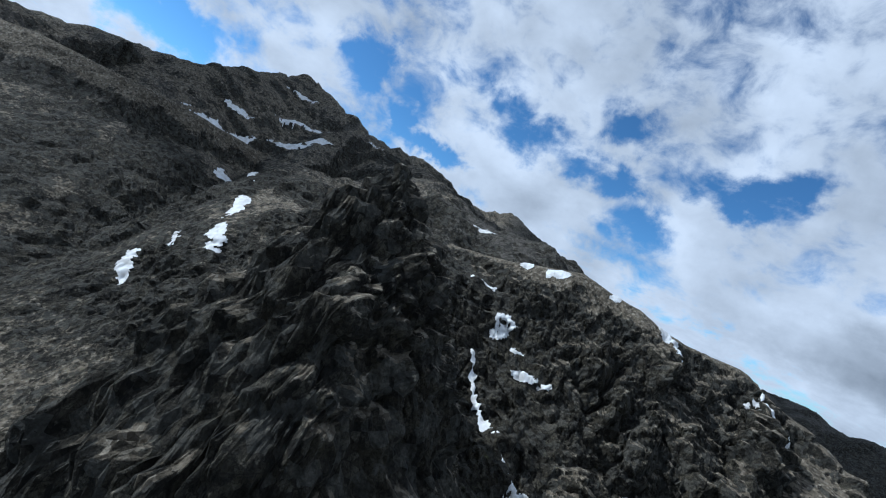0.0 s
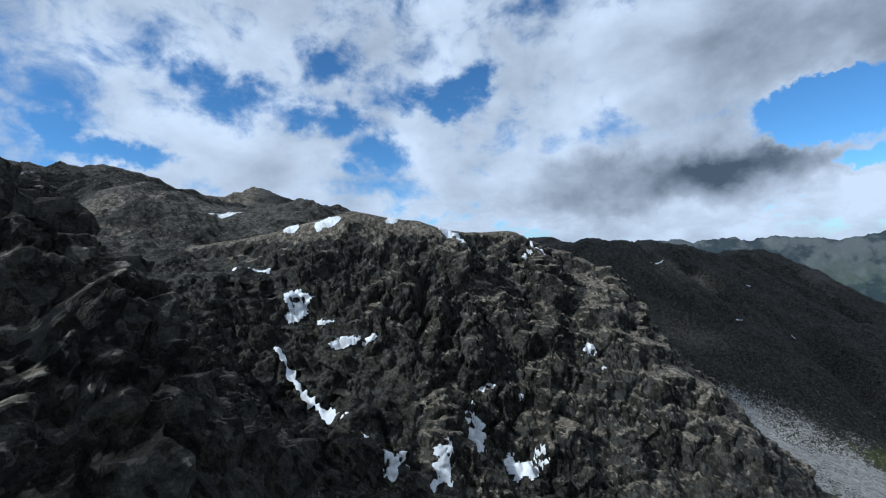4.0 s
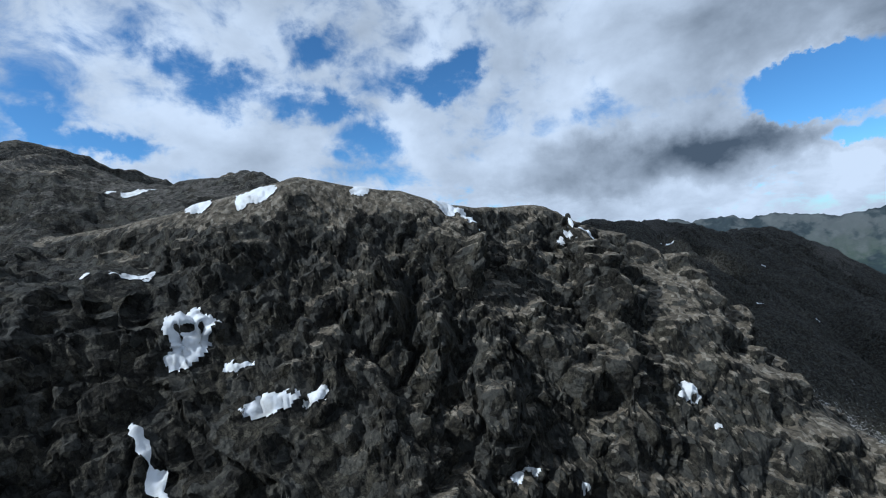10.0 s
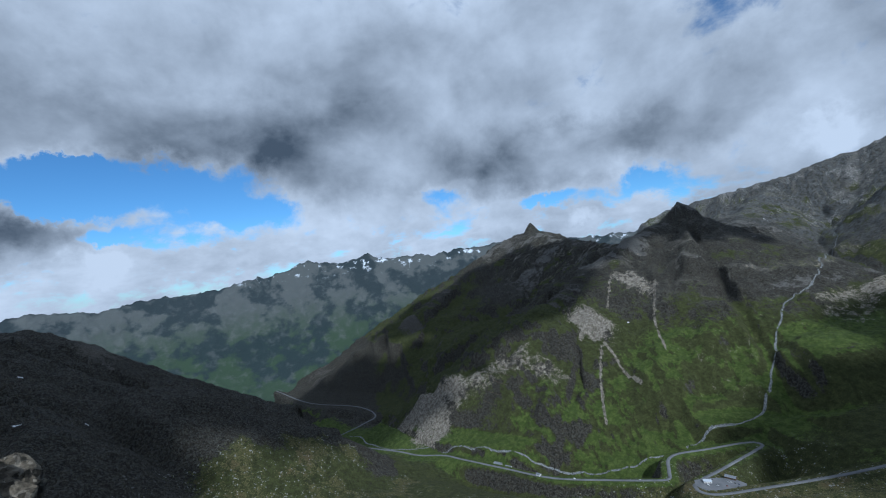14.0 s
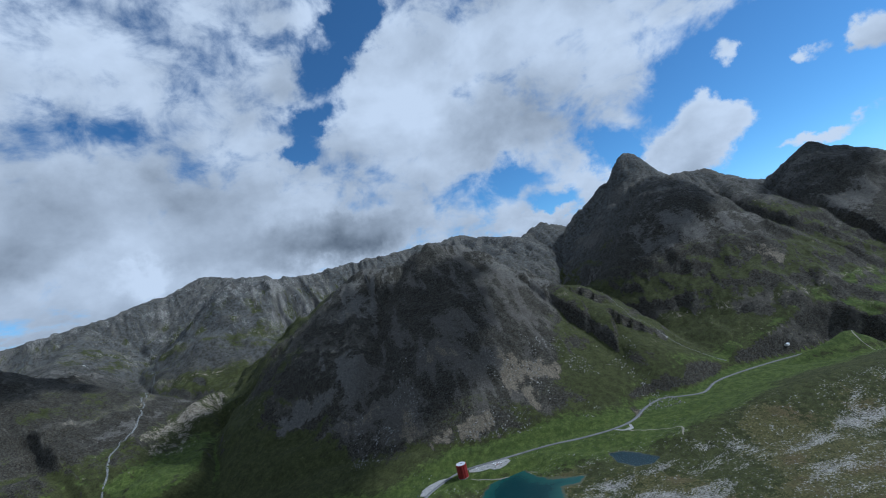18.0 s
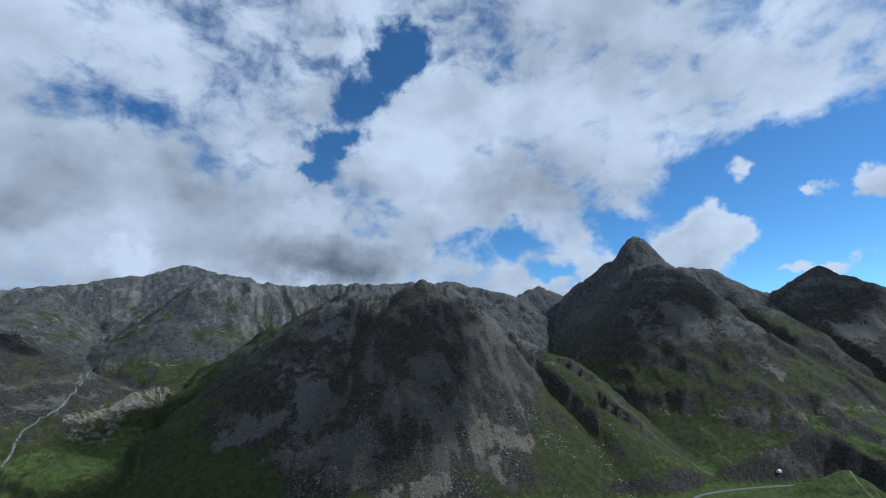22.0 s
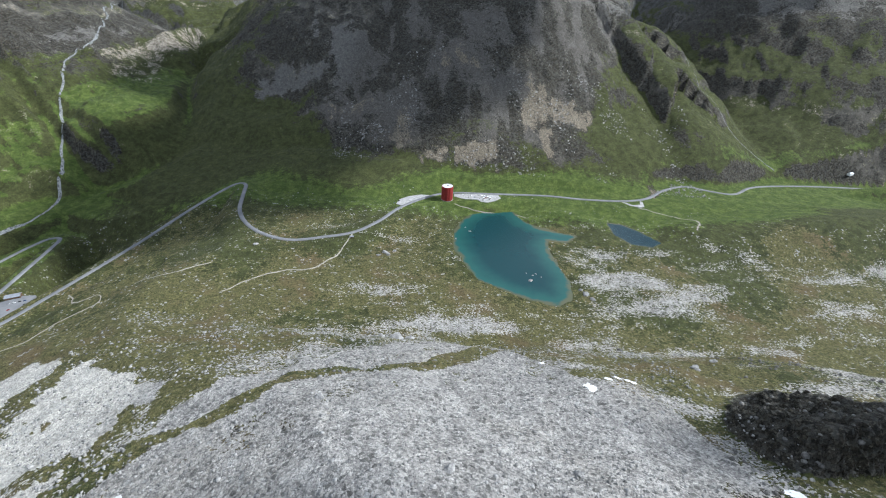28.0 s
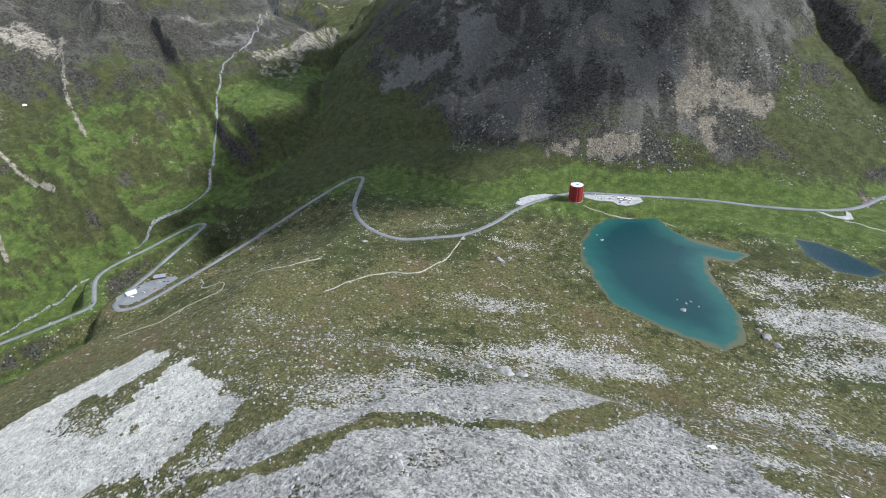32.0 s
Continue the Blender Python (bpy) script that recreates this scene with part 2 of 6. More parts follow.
# clouds added out of view, for shade on the mountain across the pass, the dark hill and the lower valley, the high
# massif, the near slope
for x, y, z, top, long, wide, seed in ((-520, 130, 20, 2900, 330, 330, 1), (-230, 350, 180, 2950, 400, 240, 2), (20, 540, 380, 3000, 250, 250, 9), (-560, 560, 250, 2950, 330, 250, 10), (-1200, -1960, 200, 3100, 1250, 570, 3),
                                      (-2050, -1260, -150, 3000, 800, 420, 4), (-2450, -100, 300, 2900, 600, 850, 5), (-2080, -420, 60, 2900, 400, 430, 16), (-2050, -860, -180, 2900, 520, 300, 17), (-2000, 250, 380, 2900, 200, 330, 18), (1240, 1080, 560, 3000, 260, 240, 6), (-1780, 740, 400, 3000, 330, 300, 7),
                                      (352, -640, 110, 2700, 58, 42, 11), (10, -770, 150, 2700, 110, 45, 12), (2000, 1200, 400, 3000, 300, 220, 13), (560, -1560, 520, 3100, 330, 150, 14), (640, -1400, 430, 3100, 260, 130, 15)):
    cloud_over(x, y, z, top, long, wide, seed)


# ---------------------------------------------------------------- materials
def material(name):
    m = bpy.data.materials.new(name)
    m.use_nodes = True
    return m, Nodes(m.node_tree)


def finish(t, colour, rough=0.9, bump=None, strength=0.5, distance=1.0, **more):
    b = t.add("ShaderNodeBsdfPrincipled", {"Base Color": colour, "Roughness": rough, "Specular IOR Level": 0.25})
    for k, v in more.items():
        t.put(b.inputs[k.replace("_", " ")], v)
    if bump is not None:
        t.put(b.inputs["Normal"], t.add("ShaderNodeBump", {"Height": bump, "Strength": strength, "Distance": distance}).outputs[0])
    t.add("ShaderNodeOutputMaterial", {0: b.outputs[0]})


def attr(t, name):
    return t.add("ShaderNodeAttribute", attribute_name=name).outputs["Fac"]


def ground_material():
    m, t = material("alpine_ground")
    pos = t.add("ShaderNodeNewGeometry").outputs["Position"]
    big, mid, small, tiny = t.noise(pos, 0.012, 5, 0.6), t.noise(pos, 0.06, 6, 0.62), t.noise(pos, 0.28, 6, 0.68), t.noise(pos, 1.1, 4, 0.7)
    streak = t.noise(t.vec("MULTIPLY", pos, (1.0, 1.0, 0.5)), 0.11, 6, 0.65, 0.2)
    band = t.noise(t.vec("MULTIPLY", pos, (0.35, 1.0, 1.0)), 0.16, 6, 0.68)

    def cells(scale, squash=(1.0, 1.0, 1.0)):
        v = t.add("ShaderNodeTexVoronoi", {"Vector": t.vec("MULTIPLY", pos, squash), "Scale": scale})
        return t.add("ShaderNodeSeparateColor", {0: v.outputs["Color"]}).outputs[0], v.outputs["Distance"]

    stone, gap = cells(0.62)
    block, seam = cells(0.30)
    slabs, crack = cells(0.21, (1.0, 1.0, 0.6))
    chip, _ = cells(0.75, (1.0, 1.0, 0.7))
    # dark gneiss in broken faces
    rock = t.mix(t.ramp(streak, 0.3, 0.7), rgb(0.01495, 0.01373, 0.01088), rgb(0.053, 0.04639, 0.0332))
    # random pale and dark cells, also painting in lit facets and small shadows
    rock = t.mix(t.ramp(slabs, 0.45, 1.0, 0.0, 0.6), rock, rgb(0.08498, 0.07513, 0.0538))
    rock = t.mix(t.ramp(mid, 0.52, 0.72, 0.0, 0.45), rock, rgb(0.05776, 0.04836, 0.02633))
    rock = t.mix(t.ramp(chip, 0.62, 1.0, 0.0, 0.6), rock, rgb(0.1257, 0.1144, 0.08588))
    rock = t.mix(t.ramp(chip, 0.0, 0.35, 0.65, 0.0), rock, rgb(0.008158, 0.007841, 0.006583))
    rock = t.mix(t.ramp(tiny, 0.30, 0.46, 0.6, 0.0), rock, rgb(0.008158, 0.007711, 0.006583))
    # cracks and joints, and haze painted as paler rock on peaks beyond the pass
    for size, tight in ((0.09, 0.020), (0.33, 0.030), (1.0, 0.035)):
        joint = t.math("ABSOLUTE", t.math("SUBTRACT", t.noise(t.vec("MULTIPLY", pos, (1.0, 1.0, 0.8)), size, 3, 0.55, 0.6), 0.5))
        rock = t.mix(t.ramp(joint, 0.0, tight, 0.62, 0.0), rock, rgb(0.006, 0.006, 0.0055))
    rock = t.mix(t.ramp(block, 0.55, 0.75, 0.0, 0.4), rock, rgb(0.115, 0.112, 0.098))
    north = t.add("ShaderNodeSeparateXYZ", {0: pos}).outputs[1]
    rock = t.mix(t.math("MULTIPLY", t.ramp(north, 800.0, 1600.0, 0.0, 0.9), t.ramp(mid, 0.38, 0.62, 0.15, 1.0)), rock, rgb(0.125, 0.130, 0.130))
    # talus: every stone its own grey, shade in the gaps between painted dark
    scree = t.mix(t.ramp(mid, 0.3, 0.7), rgb(0.235, 0.224, 0.209), rgb(0.400, 0.382, 0.354))
    scree = t.mix(t.ramp(big, 0.45, 0.7, 0.0, 0.5), scree, rgb(0.27, 0.25, 0.215))
    scree = t.mix(t.ramp(stone, 0.5, 1.0, 0.0, 0.68), scree, rgb(0.47, 0.452, 0.42))
    scree = t.mix(t.ramp(stone, 0.0, 0.3, 0.75, 0.0), scree, rgb(0.12, 0.118, 0.114))
    scree = t.mix(t.ramp(gap, 0.6, 0.9, 0.0, 0.5), scree, rgb(0.05, 0.05, 0.048))
    scree = t.mix(t.math("MULTIPLY", t.ramp(block, 0.86, 0.90), t.ramp(seam, 0.75, 0.55)), scree, rgb(0.13, 0.125, 0.115))
    grit = t.mix(t.ramp(small, 0.35, 0.65), rgb(0.43, 0.410, 0.362), rgb(0.57, 0.543, 0.485))
    scree = t.mix(t.math("MULTIPLY", attr(t, "fine"), 0.88), scree, grit)
    grass = t.mix(t.ramp(mid, 0.3, 0.72), rgb(0.034, 0.040, 0.012), rgb(0.074, 0.082, 0.026))
    grass = t.mix(t.ramp(small, 0.48, 0.72, 0.0, 0.6), grass, rgb(0.094, 0.098, 0.030))
    grass = t.mix(t.ramp(tiny, 0.35, 0.5, 0.5, 0.0), grass, rgb(0.013, 0.017, 0.006))
    heath = t.mix(t.ramp(small, 0.35, 0.7), rgb(0.060, 0.062, 0.020), rgb(0.165, 0.150, 0.062))
    heath = t.mix(t.ramp(tiny, 0.36, 0.52, 0.6, 0.0), heath, rgb(0.022, 0.024, 0.010))
    heath = t.mix(t.ramp(big, 0.50, 0.66, 0.0, 0.6), heath, rgb(0.125, 0.088, 0.046))
    meadow = t.mix(t.ramp(mid, 0.35, 0.7), rgb(0.050, 0.076, 0.014), rgb(0.098, 0.128, 0.028))
    lime = t.mix(t.ramp(streak, 0.35, 0.65), rgb(0.14, 0.120, 0.09), rgb(0.36, 0.32, 0.26))
    lime = t.mix(t.ramp(chip, 0.0, 0.3, 0.6, 0.0), lime, rgb(0.09, 0.085, 0.07))
    debris = t.mix(t.ramp(small, 0.3, 0.7), rgb(0.04528, 0.04123, 0.03513), rgb(0.1111, 0.1011, 0.08569))
    debris = t.mix(t.ramp(chip, 0.6, 1.0, 0.0, 0.6), debris, rgb(0.1811, 0.1672, 0.1405))
    debris = t.mix(t.math("MULTIPLY", attr(t, "mount"), 0.85), debris, t.mix(t.ramp(small, 0.3, 0.7), rgb(0.095, 0.091, 0.083), rgb(0.185, 0.176, 0.160)))
    rubble = t.mix(t.ramp(small, 0.3, 0.7), rgb(0.08802, 0.07493, 0.05386), rgb(0.2177, 0.183, 0.1347))
    rubble = t.mix(t.ramp(chip, 0.6, 1.0, 0.0, 0.8), rubble, rgb(0.315, 0.2788, 0.2203))
    rubble = t.mix(t.ramp(chip, 0.0, 0.3, 0.7, 0.0), rubble, rgb(0.03707, 0.03137, 0.02285))

    def off(n, k):
        return t.math("MULTIPLY", t.math("SUBTRACT", n, 0.5), k)

    # streaks that follow the fall line of the mountain sides
    lines = t.add("ShaderNodeCombineXYZ", {0: t.math("MULTIPLY", attr(t, "run"), 4000.0), 1: t.math("MULTIPLY", attr(t, "drop"), 2000.0)}).outputs[0]
    wavy = t.vec("ADD", lines, t.vec("MULTIPLY", t.add("ShaderNodeTexNoise", {"Vector": pos, "Scale": 0.02, "Detail": 3.0}).outputs["Color"], (26.0, 26.0, 0.0)))
    chute = t.noise(t.vec("MULTIPLY", wavy, (0.075, 0.011, 0.0)), 1.0, 6, 0.62)
    jitter = t.math("ADD", off(mid, 1.2), off(small, 1.3))
    jitter = t.math("ADD", jitter, t.math("MULTIPLY", off(chute, 2.4), attr(t, "mount")))
    wide = t.math("ADD", jitter, off(tiny, 0.6))
    torn = t.math("ADD", t.math("ADD", off(band, 0.9), off(small, 0.75)), t.math("MULTIPLY", off(stone, 0.5), t.ramp(attr(t, "scree"), 0.9, 0.6)))

    def over(colour, other, name, j=wide, a=0.42, b=0.58):
        return t.mix(t.ramp(t.math("ADD", attr(t, name), j), a, b), colour, other)

    rock = t.mix(t.math("MULTIPLY", t.ramp(chute, 0.50, 0.66), t.ramp(attr(t, "mount"), 0.0, 1.0, 0.0, 0.75)), rock, rgb(0.135, 0.125, 0.105))
    c = over(rock, debris, "talus", wide, 0.42, 0.58)
    c = over(c, rubble, "rubble", wide, 0.35, 0.6)
    c = over(c, grass, "grass")
    c = over(c, heath, "heath")
    c = over(c, meadow, "meadow", jitter)
    c = over(c, scree, "scree", torn, 0.46, 0.54)
    c = over(c, lime, "lime")
    # single pale stones in the turf
    lone = t.math("MULTIPLY", t.ramp(block, 0.87, 0.90), t.ramp(seam, 0.62, 0.45))
    lone = t.math("MULTIPLY", lone, t.math("MULTIPLY", t.ramp(attr(t, "heath"), 0.02, 0.2), t.ramp(mid, 0.46, 0.58)))
    c = t.mix(lone, c, rgb(0.30, 0.295, 0.28))
    # tufts, stones and lichen, lighter and darker
    grain = t.math("ADD", t.math("MULTIPLY", t.noise(pos, 0.42, 5, 0.78), 0.65), t.math("MULTIPLY", t.noise(pos, 0.13, 4, 0.6), 0.35))
    c = t.add("ShaderNodeVectorMath", {0: c, "Scale": t.ramp(grain, 0.36, 0.64, 0.50, 1.50, False)}, operation="SCALE").outputs[0]
    height = t.math("ADD", t.math("MULTIPLY", small, 1.8), t.math("ADD", t.math("MULTIPLY", tiny, 0.8), t.math("MULTIPLY", streak, 1.2)))
    height = t.math("ADD", height, t.math("ADD", t.math("MULTIPLY", chip, 0.9), t.math("MULTIPLY", slabs, 1.7)))
    height = t.math("SUBTRACT", height, t.math("MULTIPLY", gap, 0.5))
    finish(t, c, 0.95, height, 0.9, 1.7)
    return m


def snow_material():
    m, t = material("old_snow")
    pos = t.add("ShaderNodeNewGeometry").outputs["Position"]
    n, f = t.noise(pos, 0.25, 5, 0.6), t.noise(pos, 2.0, 4, 0.6)
    c = t.mix(t.ramp(n, 0.35, 0.7), rgb(0.78, 0.79, 0.80), rgb(0.60, 0.59, 0.56))
    finish(t, c, 0.6, t.math("ADD", n, t.math("MULTIPLY", f, 0.2)), 0.4, 0.5)
    return m


def water_material(name, deep, shallow):
    m, t = material(name)
    pos = t.add("ShaderNodeNewGeometry").outputs["Position"]
    shore = attr(t, "shore")
    k = t.math("ADD", shore, t.math("MULTIPLY", t.math("SUBTRACT", t.noise(pos, 0.03, 5, 0.6), 0.5), 0.5))
    c = t.mix(t.ramp(k, 0.1, 0.75), rgb(*shallow), rgb(*deep))
    c = t.mix(t.ramp(k, 0.0, 0.14, 0.8, 0.0), c, rgb(0.085, 0.075, 0.035))
    ripple = t.noise(t.vec("MULTIPLY", pos, (1.0, 2.2, 1.0)), 0.5, 4, 0.6)
    finish(t, c, 0.25, ripple, 0.12, 0.2, Specular_IOR_Level=0.28)
    return m


def road_material():
    m, t = material("grey_asphalt")
    pos = t.add("ShaderNodeNewGeometry").outputs["Position"]
    n, f = t.noise(pos, 0.05, 5, 0.6), t.noise(pos, 1.5, 4, 0.7)
    c = t.mix(t.ramp(n, 0.3, 0.7), rgb(0.125, 0.127, 0.132), rgb(0.185, 0.186, 0.188))
    c = t.mix(t.ramp(f, 0.45, 0.75, 0.0, 0.5), c, rgb(0.13, 0.13, 0.132))
    finish(t, c, 0.85, f, 0.3, 0.05)
    return m


def plain(name, colour, rough=0.7, grain=4.0, contrast=0.25, metal=0.0):
    """A painted or bare surface with mild stains at two scales."""
    m, t = material(name)
    pos = t.add("ShaderNodeTexCoord").outputs["Object"]
    n = t.math("ADD", t.math("MULTIPLY", t.noise(pos, grain * 0.1, 5, 0.6), 0.6), t.math("MULTIPLY", t.noise(pos, grain, 4, 0.6), 0.4))
    lo, hi = [tuple(min(1, v * k) for v in colour) + (1.0,) for k in (1 - contrast, 1 + contrast)]
    finish(t, t.mix(t.ramp(n, 0.35, 0.65), lo, hi), rough, n, 0.15, 0.05, Metallic=metal)
    return m


GROUND, SNOW, ASPHALT = ground_material(), snow_material(), road_material()
LAKE_WATER = water_material("lake_water", (0.003, 0.030, 0.034), (0.014, 0.066, 0.058))
POND_WATER = water_material("pond_water", (0.004, 0.022, 0.030), (0.014, 0.034, 0.036))

DARK_GLASS = plain("dark_glass", (0.012, 0.014, 0.018), 0.12, 2.0, 0.2)
RED_WOOD = plain("red_painted_wood", (0.20, 0.022, 0.020), 0.6, 3.0, 0.22)
PALE_ROOF = plain("pale_roof_sheet", (0.50, 0.53, 0.58), 0.45, 3.0, 0.12)
GREY_ROOF = plain("grey_metal_roof", (0.20, 0.21, 0.23), 0.5, 2.0, 0.2)
WHITE_WALL = plain("white_render", (0.68, 0.67, 0.64), 0.85, 2.0, 0.1)
BROWN_WOOD = plain("brown_weathered_wood", (0.10, 0.065, 0.04), 0.8, 6.0, 0.3)
GREY_STONE = plain("grey_stone", (0.24, 0.235, 0.225), 0.95, 1.2, 0.45)
DARK_STONE = plain("dark_stone", (0.13, 0.125, 0.115), 0.95, 1.0, 0.5)
GRAVEL = plain("pale_gravel", (0.29, 0.285, 0.275), 0.95, 1.5, 0.25)
TRAIL = plain("trodden_earth", (0.27, 0.25, 0.21), 0.95, 1.0, 0.25)
RUBBER = plain("black_rubber", (0.015, 0.015, 0.016), 0.8, 8.0, 0.3)
STEEL = plain("rusty_steel", (0.12, 0.09, 0.07), 0.6, 4.0, 0.4, 0.6)
CANVAS = plain("white_canvas", (0.72, 0.73, 0.75), 0.8, 2.0, 0.08)
CAR_PAINTS = [plain("car_paint_" + n, c, 0.3, 1.0, 0.05) for n, c in (("white", (0.75, 0.75, 0.74)), ("black", (0.012, 0.012, 0.014)), ("silver", (0.38, 0.39, 0.41)), ("red", (0.28, 0.02, 0.018)), ("blue", (0.03, 0.06, 0.16)))]


def stream_material():
    m, t = material("stream_bed")
    pos = t.add("ShaderNodeNewGeometry").outputs["Position"]
    n = t.noise(pos, 0.35, 5, 0.65)
    c = t.mix(t.ramp(n, 0.4, 0.6), rgb(0.07, 0.075, 0.07), rgb(0.24, 0.245, 0.24))
    finish(t, c, t.ramp(n, 0.4, 0.6, 0.15, 0.9), n, 0.6, 0.5)
    return m


STREAM = stream_material()

# ---------------------------------------------------------------- shape of the land
def hash2(ix, iy, seed):
    h = ix.astype(np.uint32) * np.uint32(374761393) + iy.astype(np.uint32) * np.uint32(668265263) + np.asarray(seed * 1442695041 & 0xFFFFFFFF).astype(np.uint32)
    h = (h ^ (h >> np.uint32(13))) * np.uint32(1274126177)
    return ((h ^ (h >> np.uint32(16))) & np.uint32(0xFFFF)).astype(np.float32) * np.float32(1 / 65535)


def vnoise(x, y, seed=0):
    """Smooth value noise in the plane, 0 to 1."""
    fx, fy = np.floor(x), np.floor(y)
    ix, iy = fx.astype(np.int32), fy.astype(np.int32)
    u, v = x - fx, y - fy
    u, v = u * u * (3 - 2 * u), v * v * (3 - 2 * v)
    a, b = hash2(ix, iy, seed), hash2(ix + 1, iy, seed)
    c, d = hash2(ix, iy + 1, seed), hash2(ix + 1, iy + 1, seed)
    return (a + (b - a) * u) * (1 - v) + (c + (d - c) * u) * v


def vnoise3(x, y, z, seed=0):
    fz = np.floor(z)
    iz = fz.astype(np.int32)
    w = z - fz
    w = w * w * (3 - 2 * w)
    fx, fy = np.floor(x), np.floor(y)
    ix, iy = fx.astype(np.int32), fy.astype(np.int32)
    u, v = x - fx, y - fy
    u, v = u * u * (3 - 2 * u), v * v * (3 - 2 * v)
    out = 0
    for k, wk in ((0, 1 - w), (1, w)):
        s = ((iz + k) * 7919 + seed).astype(np.int64)
        a, b = hash2(ix, iy, s), hash2(ix + 1, iy, s)
        c, d = hash2(ix, iy + 1, s), hash2(ix + 1, iy + 1, s)
        out = out + wk * ((a + (b - a) * u) * (1 - v) + (c + (d - c) * u) * v)
    return out


def fbm(x, y, size, octaves, seed=0, gain=0.5):
    """-1 to 1, rotated from octave to octave."""
    out, amp, tot, f = 0.0, 1.0, 0.0, 1.0 / size
    for o in range(octaves):
        c, s = math.cos(0.6 * o + 0.3), math.sin(0.6 * o + 0.3)
        out = out + amp * (vnoise((c * x - s * y) * f, (s * x + c * y) * f, seed + o) * 2 - 1)
        tot, amp, f = tot + amp, amp * gain, f * 2.03
    return out / tot


def ridged(x, y, size, octaves, seed=0, gain=0.5):
    """0 to 1, sharp crests."""
    out, amp, tot, f = 0.0, 1.0, 0.0, 1.0 / size
    for o in range(octaves):
        c, s = math.cos(0.7 * o + 0.2), math.sin(0.7 * o + 0.2)
        out = out + amp * (1 - np.abs(vnoise((c * x - s * y) * f, (s * x + c * y) * f, seed + o) * 2 - 1))
        tot, amp, f = tot + amp, amp * gain, f * 2.1
    return out / tot


def ramp(v, a, b):
    k = np.clip((v - a) / (b - a), 0, 1)
    return k * k * (3 - 2 * k)


def to_line(x, y, line):
    """Distance to a line of (x, y, z) points, the line's height there, and the side (left is +)."""
    best, z, side = np.full(x.shape, 1e9), np.zeros(x.shape), np.zeros(x.shape)
    for (ax, ay, az), (bx, by, bz) in zip(line, line[1:]):
        dx, dy = bx - ax, by - ay
        k = np.clip(((x - ax) * dx + (y - ay) * dy) / (dx * dx + dy * dy), 0, 1)
        px, py = x - ax - k * dx, y - ay - k * dy
        d = np.hypot(px, py)
        m = d < best
        best, z = np.where(m, d, best), np.where(m, az + k * (bz - az), z)
        side = np.where(m, np.sign(dx * py - dy * px), side)
    return best, z, side


def crest(x, y, line, left, right, width):
    """A ridge: falls off at the slopes left and right of its line, rounded over the width.
    Returns its height, the run along the line and the distance from it."""
    out, along, off = np.full(x.shape, -1e5, np.float32), np.zeros(x.shape, np.float32), np.zeros(x.shape, np.float32)
    start = 0.0
    for (ax, ay, az), (bx, by, bz) in zip(line, line[1:]):
        dx, dy = bx - ax, by - ay
        run = math.hypot(dx, dy)
        k = np.clip(((x - ax) * dx + (y - ay) * dy) / (run * run), 0, 1)
        d = np.sqrt((x - ax - k * dx) ** 2 + (y - ay - k * dy) ** 2 + width * width)
        side = (dx * (y - ay) - dy * (x - ax)) / (run * d)
        c = az + k * (bz - az) - (0.5 * (left + right) + 0.5 * (left - right) * side) * (d - width)
        m = c > out
        out, along, off = np.where(m, c, out), np.where(m, start + k * run, along), np.where(m, d, off)
        start += run
    return out, along, off


def trough(x, y, line, slope, floor):
    """A valley: rises at the slope on both sides of its flat floor. Returns the height and the distance to its line."""
    out, near = np.full(x.shape, 1e5, np.float32), np.full(x.shape, 1e5, np.float32)
    for (ax, ay, az), (bx, by, bz) in zip(line, line[1:]):
        dx, dy = bx - ax, by - ay
        k = np.clip(((x - ax) * dx + (y - ay) * dy) / (dx * dx + dy * dy), 0, 1)
        d = np.hypot(x - ax - k * dx, y - ay - k * dy)
        out = np.minimum(out, az + k * (bz - az) + slope * np.maximum(d - floor, 0))
        near = np.minimum(near, d)
    return out, near


VALLEY = [(-4600, -2300, -470), (-3000, -1750, -390), (-1900, -1300, -290), (-1300, -760, -200), (-1010, -480, -150), (-860, -290, -122),
          (-650, -160, -80), (-430, -60, -14), (-150, -60, -4), (0, -20, -1), (400, 10, -4), (800, 190, -14), (1300, 290, -38), (2500, 600, -130), (4600, 900, -320)]
SIDE_VALLEY = [(-1010, -400, -148), (-1000, 0, -105), (-1060, 330, -60), (-1290, 800, 20), (-1700, 1500, 170), (-2100, 2300, 420)]
